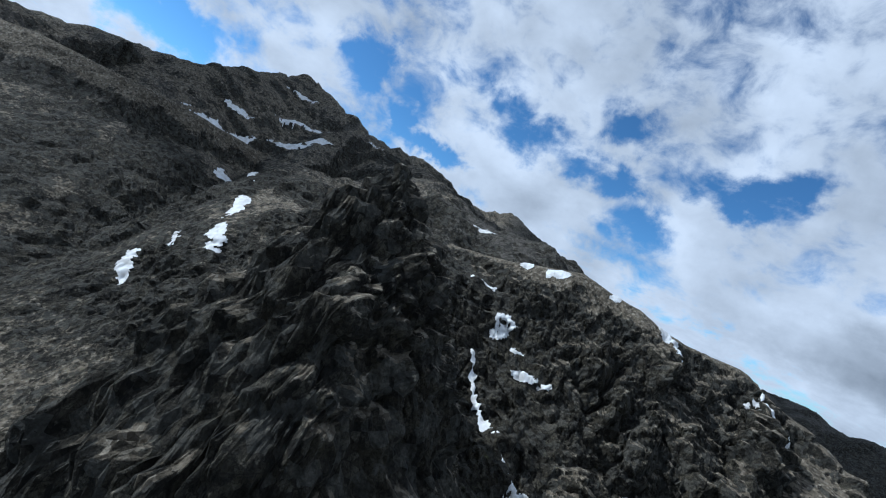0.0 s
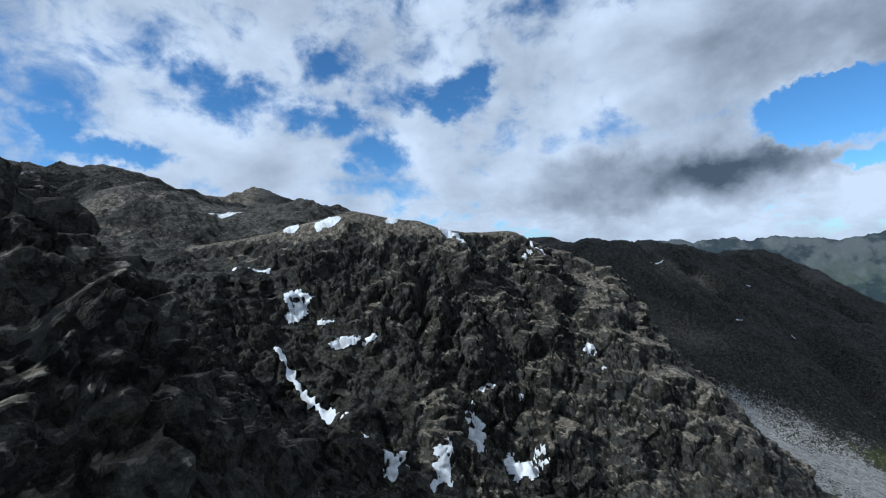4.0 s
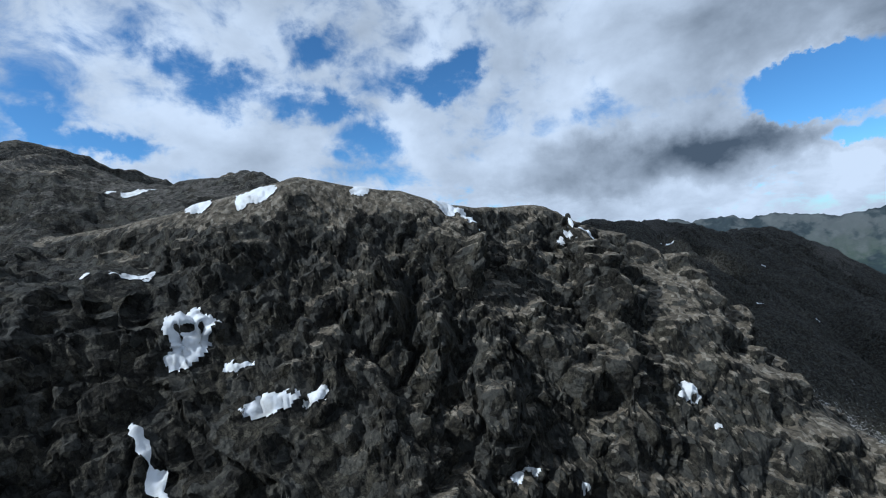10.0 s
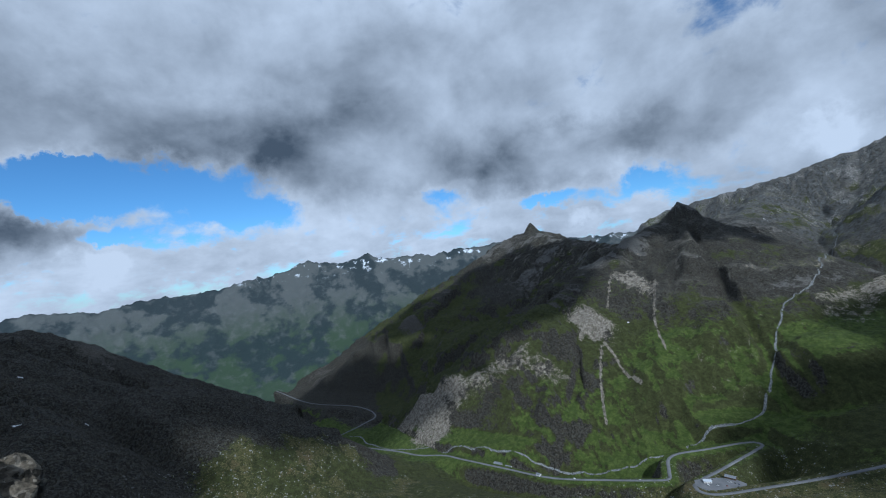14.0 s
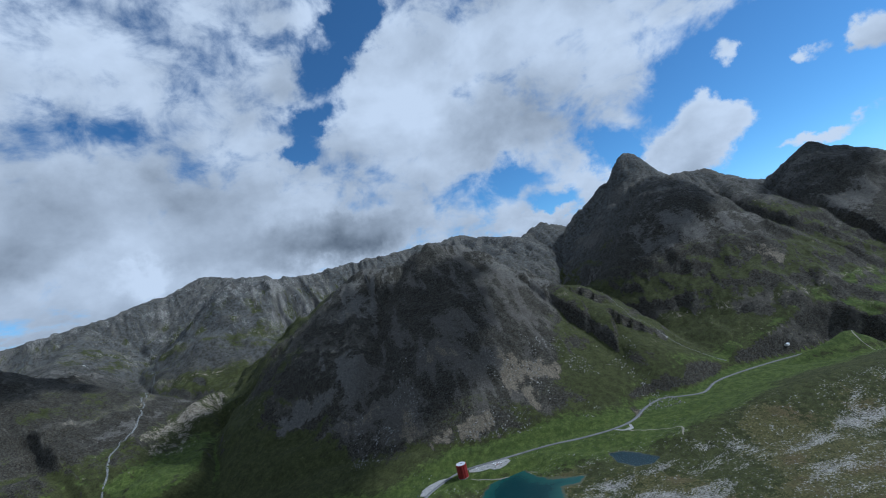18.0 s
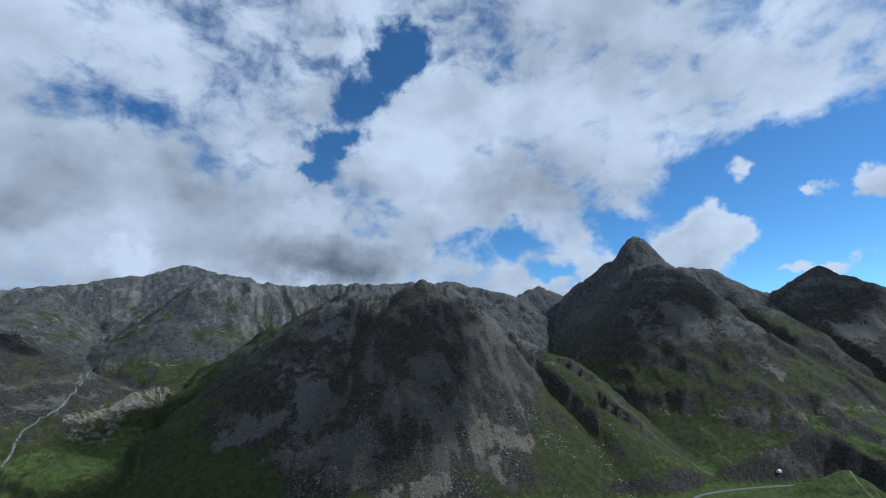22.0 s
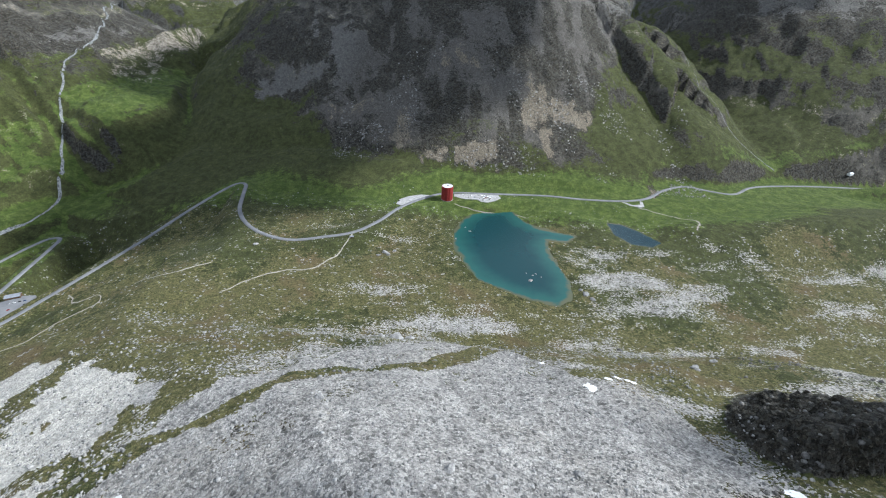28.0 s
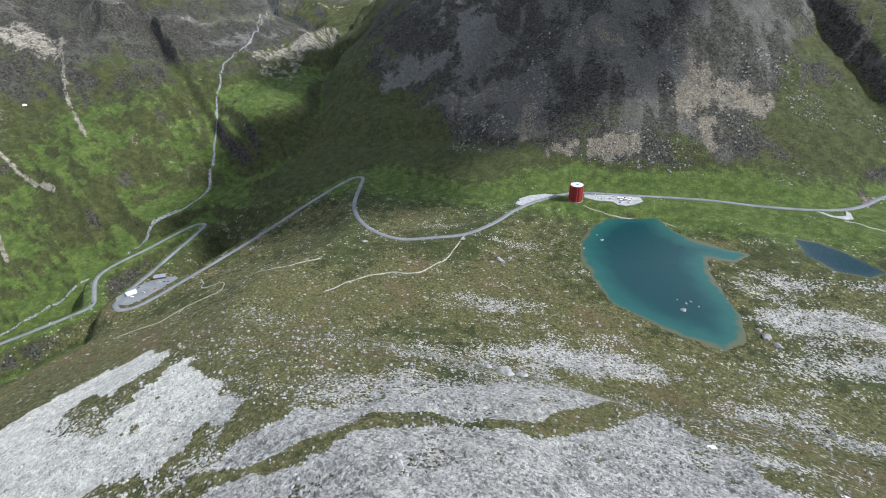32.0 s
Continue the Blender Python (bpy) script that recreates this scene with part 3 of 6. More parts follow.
# crest lines, with the slopes on their left and right
CRESTS = [
    # the mountain across the pass
    ([(34, 931, 652), (-110, 935, 590), (-296, 952, 616), (-520, 1010, 515), (-747, 960, 352), (-902, 880, 246), (-1018, 800, 238), (-1032, 700, 222), (-1042, 600, 100)], 0.80, 0.6, 8),
    ([(34, 931, 652), (104, 870, 550), (160, 790, 462), (225, 680, 335), (260, 560, 225), (285, 430, 105), (295, 320, 12)], 0.84, 0.84, 6),
    ([(34, 931, 652), (174, 960, 615), (293, 900, 494), (406, 840, 430), (523, 740, 350), (608, 600, 250), (640, 480, 165), (660, 380, 50)], 0.86, 0.80, 14),
    ([(34, 931, 652), (120, 1200, 560), (420, 1600, 560), (825, 1900, 716)], 0.8, 0.8, 20),
    # the high peak to the right and its arms
    ([(1325, 1568, 984), (1372, 1566, 998), (1398, 1560, 982)], 1.5, 1.5, 10),
    ([(1330, 1568, 950), (1290, 1500, 850), (1250, 1440, 790), (1180, 1330, 700), (1090, 1200, 560), (950, 1000, 400)], 1.0, 0.95, 8),
    ([(1380, 1568, 935), (1430, 1530, 862), (1560, 1500, 790), (1749, 1453, 765), (1900, 1480, 690), (2133, 1539, 615), (2250, 1303, 755), (2600, 1150, 560), (3200, 1000, 380)], 0.8, 0.9, 10),
    ([(1360, 1568, 930), (1330, 1380, 790), (1290, 1180, 700), (1240, 980, 500), (1180, 720, 230), (1140, 520, 50)], 0.85, 0.85, 40),
    ([(1749, 1453, 765), (1720, 1150, 540), (1700, 850, 300), (1690, 640, 80)], 0.85, 0.85, 40),
    ([(2250, 1303, 755), (2230, 1000, 480), (2220, 780, 180)], 0.85, 0.85, 30),
    ([(825, 1900, 722), (690, 1880, 640), (480, 2050, 720), (200, 2300, 800)], 0.8, 0.8, 15),
    ([(1360, 1568, 890), (1250, 1800, 760), (1050, 1950, 640), (825, 1900, 722)], 1.0, 1.0, 12),
    # the far massif under the clouds
    ([(-3400, 1900, 700), (-2602, 2240, 806), (-2250, 2600, 930), (-2014, 2755, 1030), (-1500, 2600, 900), (-1384, 1955, 800), (-900, 2200, 780), (-300, 2500, 820), (300, 2700, 850)], 0.72, 0.8, 25),
    ([(-1384, 1955, 813), (-1350, 1600, 520), (-1270, 1250, 230), (-1230, 1050, 120)], 0.6, 0.7, 50),
    # the horn and the spurs beside it
    ([(-1849, 656, 640), (-1862, 645, 612)], 1.05, 1.05, 2),
    ([(-1849, 656, 570), (-1900, 560, 480), (-2150, 480, 440), (-2600, 430, 500), (-3188, 419, 636), (-3700, 600, 620)], 0.5, 0.6, 10),
    ([(-1849, 656, 570), (-1790, 760, 490), (-1900, 1050, 470), (-2437, 1800, 640), (-2602, 2240, 780)], 0.6, 0.55, 10),
    ([(-1849, 656, 560), (-1720, 420, 400), (-1560, 150, 190), (-1350, -120, -20)], 0.6, 0.6, 60),
    ([(-1849, 656, 560), (-1830, 200, 400), (-1700, -250, 190), (-1500, -560, -60)], 0.62, 0.62, 60),
    ([(-3188, 419, 700), (-3200, 430, 690)], 1.5, 1.5, 5),
    ([(-3188, 419, 640), (-3050, -100, 400), (-2800, -700, 120), (-2600, -1150, -180)], 0.5, 0.62, 20),
    # dark flat-topped hill
    ([(-500, -2600, 500), (-775, -2071, 437), (-1050, -2060, 425), (-1300, -2130, 372), (-1497, -2160, 378), (-1750, -2300, 290), (-2200, -2500, 90), (-2900, -2500, -180)], 0.55, 0.66, 30),
    ([(-1050, -2060, 425), (-1120, -1700, 200), (-1180, -1300, -60)], 0.5, 0.5, 80),
    # the massif behind the dome
    ([(100, -1900, 480), (228, -1400, 492), (300, -1440, 512), (398, -1662, 575), (520, -1660, 588), (682, -1678, 640), (668, -1427, 534), (900, -1350, 500), (1300, -1500, 480)], 0.62, 0.62, 14),
    ([(682, -1678, 640), (800, -1900, 560), (1500, -2300, 560)], 0.7, 0.7, 20),
    ([(-200, -2900, 560), (242, -2508, 672), (420, -2480, 640), (700, -2500, 560)], 0.7, 0.6, 16),
]


# cliffs beside the flight: dome, pillar, black crag
CLIFFS = [
    ([(330, -1420, 470), (270, -1290, 450), (222, -1262, 452), (173, -1240, 458), (121, -1224, 470), (70, -1214, 458), (16, -1230, 453), (-28, -1214, 424)], 0.8, 1.42, 9),
    ([(20, -1262, 446), (90, -1300, 444), (180, -1330, 448), (240, -1370, 462)], 1.25, 1.25, 70),
    ([(-28, -1216, 422), (-83, -1222, 370), (-150, -1208, 294), (-215, -1185, 214)], 0.95, 1.6, 9),
    ([(-28, -1214, 424), (-70, -1300, 420), (-90, -1420, 400)], 0.4, 1.15, 20),
    ([(270, -1270, 448), (225, -1130, 428), (207, -1080, 458), (200, -1047, 461), (195, -1022, 428), (190, -1002, 372), (187, -988, 320)], 1.9, 1.9, 5),
    ([(100, -1135, 372), (58, -1105, 318), (30, -1075, 285)], 1.2, 1.2, 6),
    ([(10, -1212, 446), (16, -1186, 424), (24, -1166, 404), (34, -1148, 388), (50, -1128, 366), (60, -1110, 335)], 1.9, 1.9, 5),
    ([(120, -1190, 420), (104, -1168, 408), (100, -1152, 388), (104, -1140, 360)], 1.7, 1.7, 8),
    ([(520, -1440, 462), (560, -1370, 470), (600, -1310, 474), (680, -1270, 476), (800, -1240, 470)], 1.5, 0.25, 8),
    ([(286, -664, 120), (300, -648, 139), (326, -637, 143), (350, -631, 148), (366, -642, 140), (388, -650, 139), (408, -668, 133), (420, -700, 122)], 1.0, 1.6, 3),
]
LAKE = [(22, -122), (40, -62), (73, -14), (110, -2), (141, -4), (152, -40), (185, -78), (225, -92), (262, -106), (240, -132), (205, -131), (196, -160), (206, -205),
        (220, -262), (214, -312), (192, -333), (150, -324), (110, -304), (70, -280), (42, -228), (24, -175)]
POND = [(336, -40), (366, -44), (394, -72), (424, -112), (398, -132), (362, -126), (336, -92)]
ROAD = [(-4400, -2130, -440), (-3900, -1930, -405), (-3201, -1640, -352), (-2700, -1400, -318), (-2350, -1120, -285), (-2074, -1032, -260), (-1930, -1100, -245), (-1800, -1200, -232), (-1690, -1209, -222), (-1600, -1120, -212), (-1450, -985, -196), (-1354, -920, -184),
        (-1290, -845, -174), (-1218, -800, -166), (-1100, -715, -158), (-970, -625, -146), (-880, -520, -133), (-815, -440, -121), (-800, -408, -118), (-825, -385, -116), (-868, -350, -114), (-880, -310, -112), (-860, -240, -107),
        (-840, -170, -100), (-822, -135, -96), (-800, -132, -95), (-785, -170, -94), (-760, -250, -91), (-735, -330, -88), (-720, -385, -86), (-705, -420, -85)]
ROAD_EAST = [(-705, -420, -85), (-680, -428, -84), (-655, -405, -82), (-625, -330, -72), (-575, -200, -52), (-530, -90, -28), (-490, -10, -10), (-468, 12, -4), (-448, 2, -2), (-430, -50, -4), (-408, -110, -8), (-370, -160, -9), (-320, -195, -9),
             (-264, -209, -8), (-210, -195, -5), (-161, -173, -3), (-125, -125, -2), (-95, -62, -1), (-55, -12, 0), (0, 30, 0), (100, 42, 0), (220, 55, -1), (310, 52, -2), (400, 62, -3), (460, 90, -4), (520, 150, -5), (587, 190, -7), (640, 176, -9),
             (700, 172, -11), (787, 240, -14), (950, 290, -20), (1150, 325, -28), (1290, 340, -36), (1330, 260, -42), (1400, 120, -52), (1800, 60, -80), (2600, 300, -150), (4300, 700, -310)]


def smooth_line(line, step):
    """A Catmull-Rom curve through the points, resampled every step metres."""
    p = np.array(line, float)
    p = np.vstack([2 * p[0] - p[1], p, 2 * p[-1] - p[-2]])
    out = []
    for i in range(1, len(p) - 2):
        n = max(2, int(np.linalg.norm(p[i + 1] - p[i]) / step))
        for k in np.arange(n) / n:
            out.append(0.5 * (2 * p[i] + (p[i + 1] - p[i - 1]) * k + (2 * p[i - 1] - 5 * p[i] + 4 * p[i + 1] - p[i + 2]) * k * k
                              + (3 * p[i] - p[i - 1] - 3 * p[i + 1] + p[i + 2]) * k ** 3))
    out.append(p[-2])
    return np.array(out)


def inside(x, y, ring):
    """Signed distance to a closed outline, negative inside."""
    d, odd = np.full(x.shape, 1e9), np.zeros(x.shape, bool)
    for (ax, ay), (bx, by) in zip(ring, ring[1:] + ring[:1]):
        dx, dy = bx - ax, by - ay
        k = np.clip(((x - ax) * dx + (y - ay) * dy) / (dx * dx + dy * dy), 0, 1)
        d = np.minimum(d, np.hypot(x - ax - k * dx, y - ay - k * dy))
        if dy:
            odd ^= ((ay > y) != (by > y)) & (x < (bx - ax) * (y - ay) / dy + ax)
    return np.where(odd, -d, d)


def blend_up(h, c, soft):
    k = np.clip(0.5 + (c - h) / (2 * soft), 0, 1)
    return h * (1 - k) + c * k + soft * k * (1 - k)


def land(x, y):
    """Height of the ground, and masks: rock, scree, and how far it lies above the valley floor."""
    far = ramp(np.hypot(x - 100, y + 1000), 500, 1600)
    wx, wy = x + far * 22 * fbm(x, y, 300, 4, 5), y + far * 22 * fbm(x, y, 300, 4, 11)
    main, main_d = trough(wx, wy, VALLEY, 0.30, 55)
    side, side_d = trough(wx, wy, SIDE_VALLEY, 0.32, 45)
    north = np.minimum(main, side)
    north = np.minimum(north, 30 + 0.08 * north)
    warp = fbm(x, y, 160, 3, 21)
    g = np.interp(x, [-420, -330, -100, 900], [0.33, 0.43, 1.0, 0.95])
    s = (-y - 450) * g + 30 * warp
    slope = np.interp(s, [-350, -120, -60, 0, 50, 150, 300, 450, 590, 730, 950], [-24, -13, -7, 6, 44, 90, 152, 226, 292, 336, 372])
    slope = slope - np.interp(y, [-1000, -600], [0.34, 0.52]) * np.maximum(-450 - x, 0) - 0.04 * np.maximum(x - 700, 0)
    k = ramp(y, -190, -20)
    base = np.minimum(slope, main) * (1 - k) + north * k
    h = base
    # the slopes run out gently towards the pass
    foot = ramp(x, -1150, -850) * ramp(y, 60, 280)
    second = np.full(x.shape, -1e5, np.float32)
    top, along, off = np.full(x.shape, -1e5, np.float32), np.zeros(x.shape, np.float32), np.zeros(x.shape, np.float32)
    for n, (line, left, right, width) in enumerate(CRESTS):
        c, a, d = crest(wx, wy, line, left, right, width)
        c = np.where(c < 130, c + foot * 0.33 * (130 - c), c)
        m = c > top
        second = np.maximum(second, np.minimum(c, top))
        top, along, off = np.where(m, c, top), np.where(m, a + 977.0 * n, along), np.where(m, d, off)
        h = blend_up(h, c, 9)
    up = np.maximum(h - base, 0)
    rough = ramp(up, 5, 160)
    # gullies and ribs down the mountain sides
    rib = ridged(wx, wy, 330, 6, 31, 0.58) - 0.62
    bend = fbm(x, y, 170, 3, 33)
    rill = 0
    for size, amp, seed in ((118.0, 1.0, 34), (52.0, 0.6, 35), (25.0, 0.36, 36), (12.0, 0.16, 37)):
        rill = rill + amp * (1 - np.abs(2 * vnoise(along / size + 0.9 * bend, off / 420.0 + 0.3 * bend, seed) - 1) - 0.5)
    near_crest = ramp(off, 8, 130)
    h = h + ramp(up, 4, 90) * ramp(off, 4, 120) * ramp(top - second, 0, 30) * 58 * rill
    # streaks of debris down the fall line
    fall = 0.6 * vnoise(along / 30.0 + 0.7 * bend, off / 300.0 + 0.5 * bend, 42) + 0.4 * vnoise(along / 12.0 + 0.7 * bend, off / 170.0 + 0.5 * bend, 43)
    sure = ramp(top - second, 0, 35)
    fall = 0.5 + (fall - 0.10 * rill - 0.5) * sure
    # stepped rock bands high up
    q = (h + 40 * bend) / 46.0
    fq = q - np.floor(q)
    h = h + ramp(up, 120, 330) * 17.0 * (ramp(fq, 0.35, 0.8) - fq) * ramp(fbm(x, y, 190, 3, 39), -0.15, 0.35)
    h = h + rough * (0.15 + 0.85 * near_crest) * (1 - 0.75 * np.exp(-up / 900)) * (80 - 45 * foot) * rib
    h = h + rough * (0.3 + 0.7 * near_crest) * (12 * fbm(x, y, 64, 4, 37, 0.6) + 30 * (ridged(wx + 0.3 * wy, wy, 96, 5, 38, 0.62) - 0.6))
    # jagged teeth along the ridges
    h = h + ramp(up, 60, 220) * ramp(top, 340, 440) * (1 - near_crest) * 34 * (ridged(along * 1.0, off * 0.6, 74, 4, 40, 0.6) - 0.62)
    # hummocks on the slopes and in the basin
    calm = 1 - ramp(up, 0, 60)
    h = h + calm * (5.5 * fbm(x, y, 85, 4, 41) + 2.2 * np.abs(fbm(x, y, 26, 3, 45)))
    # cliffs
    hc = np.full(x.shape, -1e4)
    near = np.hypot(x - 150, y + 1100) < 900
    xs, ys = x[near], y[near]
    c = np.full(xs.shape, -1e4)
    jag = fbm(xs, ys, 46, 4, 51)
    for n, (line, left, right, width) in enumerate(CLIFFS):
        dd = crest(xs + 5 * jag, ys + 5 * fbm(xs, ys, 40, 4, 55), line, left, right, width)[0]
        c = np.maximum(c, dd)
    steep = ramp(c - h[near], -4, 25) * (0.25 + 0.75 * ramp(466 - c, 0, 34))
    c = c + steep * (20 * (ridged(xs, ys * 0.6, 64, 3, 61, 0.45) - 0.62) + 6 * jag)
    # broken ledges
    q = (c + 26 * fbm(xs, ys, 70, 3, 67)) / 23.0
    fq = q - np.floor(q)
    c = c + steep * 8.0 * (ramp(fq, 0.2, 0.9) - fq) * ramp(fbm(xs, ys, 60, 3, 69), -0.1, 0.4)
    hc[near] = c
    cliff = ramp(hc - h, -2, 6)
    h = blend_up(h, hc, 5)
    return h, cliff, up, fall, main_d, side_d, along, off, sure


def with_works(x, y, h):
    """The land with lake basin, road bed and the yard by the tower let into it."""
    for ring, level, deep in ((LAKE, -14.0, 0.10), (POND, -12.0, 0.06)):
        near = (np.abs(x - ring[0][0] - 90) < 330) & (np.abs(y - ring[0][1] + 90) < 330)
        d = inside(x[near], y[near], ring) + 5 * fbm(x[near], y[near], 22, 3, 77)
        shore = level + 0.4 + np.maximum(d, 0) * 0.07 + np.maximum(d - 50, 0) * 0.05
        k = ramp(d, 10, 75)
        hn = np.where(d < 0, level - 0.5 + np.maximum(d * deep, -5), np.maximum(shore, level + 0.4) * (1 - k) + k * h[near])
        hn = np.where((d > 0) & (d < 75), np.maximum(hn, level + 0.3 + 0.02 * d - 14 * ramp(d, 30, 75)), hn)
        h[near] = hn
    bed_w, bed_z, bed_d = np.zeros(x.shape), np.zeros(x.shape), np.full(x.shape, 1e4)
    for line, wide in ((ROAD, 13.0), (ROAD_EAST, 13.0)):
        pts = smooth_line(line, 22)
        for i in range(0, len(pts) - 1, 8):
            seg = pts[i:i + 9]
            lo, hi = seg.min(0) - 210, seg.max(0) + 210
            near = (x > lo[0]) & (x < hi[0]) & (y > lo[1]) & (y < hi[1])
            if near.any():
                d, z, _ = to_line(x[near], y[near], [tuple(q) for q in seg])
                # the hillside is cut back above the road
                cut = z - 0.7 + 0.20 * np.maximum(d - wide, 0) + 0.8 * np.maximum(d - 150, 0)
                h[near] = np.minimum(h[near], cut) if seg[:, 0].max() < -330 else h[near]
                w = 1 / (d ** 4 + 20.0)
                bed_w[near] += w
                bed_z[near] += w * z
                bed_d[near] = np.minimum(bed_d[near], d)
    k = 1 - ramp(bed_d, 13.0, 62.0)
    h = h * (1 - k) + (bed_z / np.maximum(bed_w, 1e-12) - 0.7) * k
    d = np.hypot((x - 60) / 1.9, y - 22)
    k = 1 - ramp(d, 34, 60)
    return h * (1 - k) + (-0.7) * k

# ---------------------------------------------------------------- the ground, one sheet
CX, CY = 110.0, -1000.0
radius = np.concatenate([[0.1, 5.0, 10.0, 14.0, 18.0], np.geomspace(22, 70, 50, endpoint=False), np.geomspace(70, 330, 300, endpoint=False), np.geomspace(330, 4950, 320)])
NR = len(radius)
# bearings, counted to the left from north; the eastern quarter that is never faced is coarser
bearing = np.radians(np.concatenate([np.linspace(-62, 243, 1560, endpoint=False), np.linspace(243, 298, 60, endpoint=False)]))
NA = len(bearing)
GX = (CX - np.sin(bearing)[None, :] * radius[:, None]).astype(np.float32)
GY = (CY + np.cos(bearing)[None, :] * radius[:, None]).astype(np.float32)
GZ, cliff_mask, above, fall, main_d, side_d, run, drop, sure = land(GX, GY)
GZ = GZ.astype(np.float32)
GZ = with_works(GX, GY, GZ)


def grid_normals(px, py, pz):
    p = np.stack([px, py, pz], -1)
    du = np.roll(p, -1, 1) - np.roll(p, 1, 1)
    dv = np.empty_like(p)
    dv[1:-1] = p[2:] - p[:-2]
    dv[0], dv[-1] = p[1] - p[0], p[-1] - p[-2]
    n = np.cross(dv, du)
    n /= np.linalg.norm(n, axis=-1, keepdims=True) + 1e-9
    return np.where(n[..., 2:] < 0, -n, n)


normal = grid_normals(GX, GY, GZ)
steepness = 1 - normal[..., 2]


def facets(x, y, z, seed):
    """Tilted blocks round scattered points, one in each unit cube, with grooves between: a push of about 0 to 1."""
    ix, iy, iz = [np.floor(v).astype(np.int32) for v in (x, y, z)]
    first, second, out = np.full(x.shape, 9.0, np.float32), np.full(x.shape, 9.0, np.float32), np.zeros(x.shape, np.float32)
    for dx in (-1, 0, 1):
        for dy in (-1, 0, 1):
            for dz in (-1, 0, 1):
                cx, cy, cz = ix + dx, iy + dy, iz + dz
                s = (cz.astype(np.int64) * 7919 + seed)
                ra, rb, rc = hash2(cx, cy, s), hash2(cx, cy, s + 1), hash2(cx, cy, s + 2)
                ox, oy, oz = x - cx - ra, y - cy - rb, z - cz - rc
                d = np.abs(ox) + np.abs(oy) + np.abs(oz)
                closer = d < first
                face = hash2(cx, cy, s + 3) + 0.15 + 1.5 * ((rb - 0.5) * ox + (rc - 0.5) * oy + (ra - 0.25) * oz)
                out = np.where(closer, face, out)
                second = np.minimum(second, np.maximum(d, first))
                first = np.where(closer, d, first)
    return out * np.clip((second - first) / 0.34, 0, 1)


# blocks and cracks pushed out along the rock faces
rocky = np.exp(-((GX - 190) / 120) ** 4 - ((GY + 1165) / 85) ** 4) + np.exp(-((GX - 450) / 170) ** 4 - ((GY + 1230) / 120) ** 4)
rocky = np.clip(rocky, 0, 1) * ramp(fbm(GX, GY, 60, 3, 95), -0.35, 0.05) * (1 - ramp(GZ, 440, 470))
rockiness = np.clip(np.maximum(cliff_mask * ramp(steepness, 0.04, 0.22), 0.85 * rocky), 0, 1)
pick = (rockiness > 0.03) & (np.hypot(GX - 160, GY + 1080) < 620)
qx, qy, qz = GX[pick], GY[pick], GZ[pick]
wob = 3.0 * fbm(qx, qy, 12, 2, 97)
push = 0
for size, tall, amp, seed in ((34.0, 46.0, 9.0, 11), (13.0, 16.0, 4.6, 12), (5.5, 6.0, 2.0, 13), (2.6, 2.8, 0.8, 14)):
    push = push + amp * (1 - 0.55 * (size > 20) * (qy > -1110)) * (-0.42 + facets((qx + wob + 0.35 * qz) / size, (qy + wob) / size, (qz - 0.35 * qx) / tall, seed))
push = push * rockiness[pick] * (0.45 + 0.55 * ramp(steepness[pick], 0.2, 0.45)) * (1 - 0.35 * ramp(-qx, -40, 40)) * (1 - 0.75 * ramp(qz, 436, 456) * ramp(-qy, 1120, 1180))
for axis, grid in enumerate((GX, GY, GZ)):
    grid[pick] += normal[..., axis][pick] * push
normal = grid_normals(GX, GY, GZ)
steepness = 1 - normal[..., 2]



# ---------------------------------------------------------------- what covers the ground
def near_line(line, wide, soft):
    d, _, _ = to_line(GX, GY, line)
    return 1 - ramp(d, wide, wide + soft)


n_big, n_mid, n_small = fbm(GX, GY, 230, 4, 81), fbm(GX, GY, 70, 4, 85), fbm(GX, GY, 24, 3, 89)
south = ramp(-GY, -10, 110) * ramp(GX, -1000, -600) * (1 - ramp(above, 20, 90))
front = np.interp(GX, [-900, -540, -475, -449, -422, -356, -280, -217, -195, -120, -47, 56, 110, 173, 233, 300], [-1010, -900, -650, -569, -542, -534, -587, -622, -650, -632, -560, -506, -530, -578, -600, -900])
bed = (front - GY) + 20 * n_mid + 12 * n_small
# tongues and streaks of stones between turf, drawn out along the slope
streaks = fbm(GX * 0.45 + 0.25 * GY, GY * 1.9 - 0.3 * GX, 60, 4, 101)
strip = 34 * ramp(GX, -190, -130) * (1 - ramp(GX, 90, 170))
lobes = ramp(bed + strip + 14 * streaks, -5, 5) * (1 - ramp(GX + 40 * n_mid + 30 * streaks - 0.12 * np.maximum(-600 - GY, 0), 215, 270))
belt = ramp(bed, -190, -20) * ramp(GX + 50 * n_mid, -190, -60)
rubbly = 0.34 * belt + 0.20 * ramp(bed, -330, -60) + 0.30 * ramp(GX + 40 * n_mid, 200, 290) * ramp(-GY + 40 * n_mid, 60, 160)
rubbly = rubbly + 0.30 * np.exp(-((GX + 92) ** 2 + (GY + 218) ** 2) / 48 ** 2) + 0.26 * np.exp(-((GX + 235) ** 2 + (GY + 140) ** 2) / 60 ** 2)
rubbly = np.clip(rubbly + 0.75 * streaks + 0.35 * n_big + 0.25 * n_small - 0.02, 0, 0.66) * ramp(GX, -900, -560)
band_d, _, _ = to_line(GX + 5 * n_small, GY + 9 * n_small + 5 * n_mid, [(-215, -735, 0), (-196, -690, 0), (-165, -664, 0), (-118, -636, 0), (-94, -597, 0), (-40, -580, 0), (10, -567, 0), (40, -540, 0), (72, -500, 0), (110, -470, 0)])
band_w = np.clip(7 + 16 * fbm(GX, GY, 45, 3, 109), -3, 15)
turf_line = 1.0 - ramp(band_d - band_w, -2, 3)
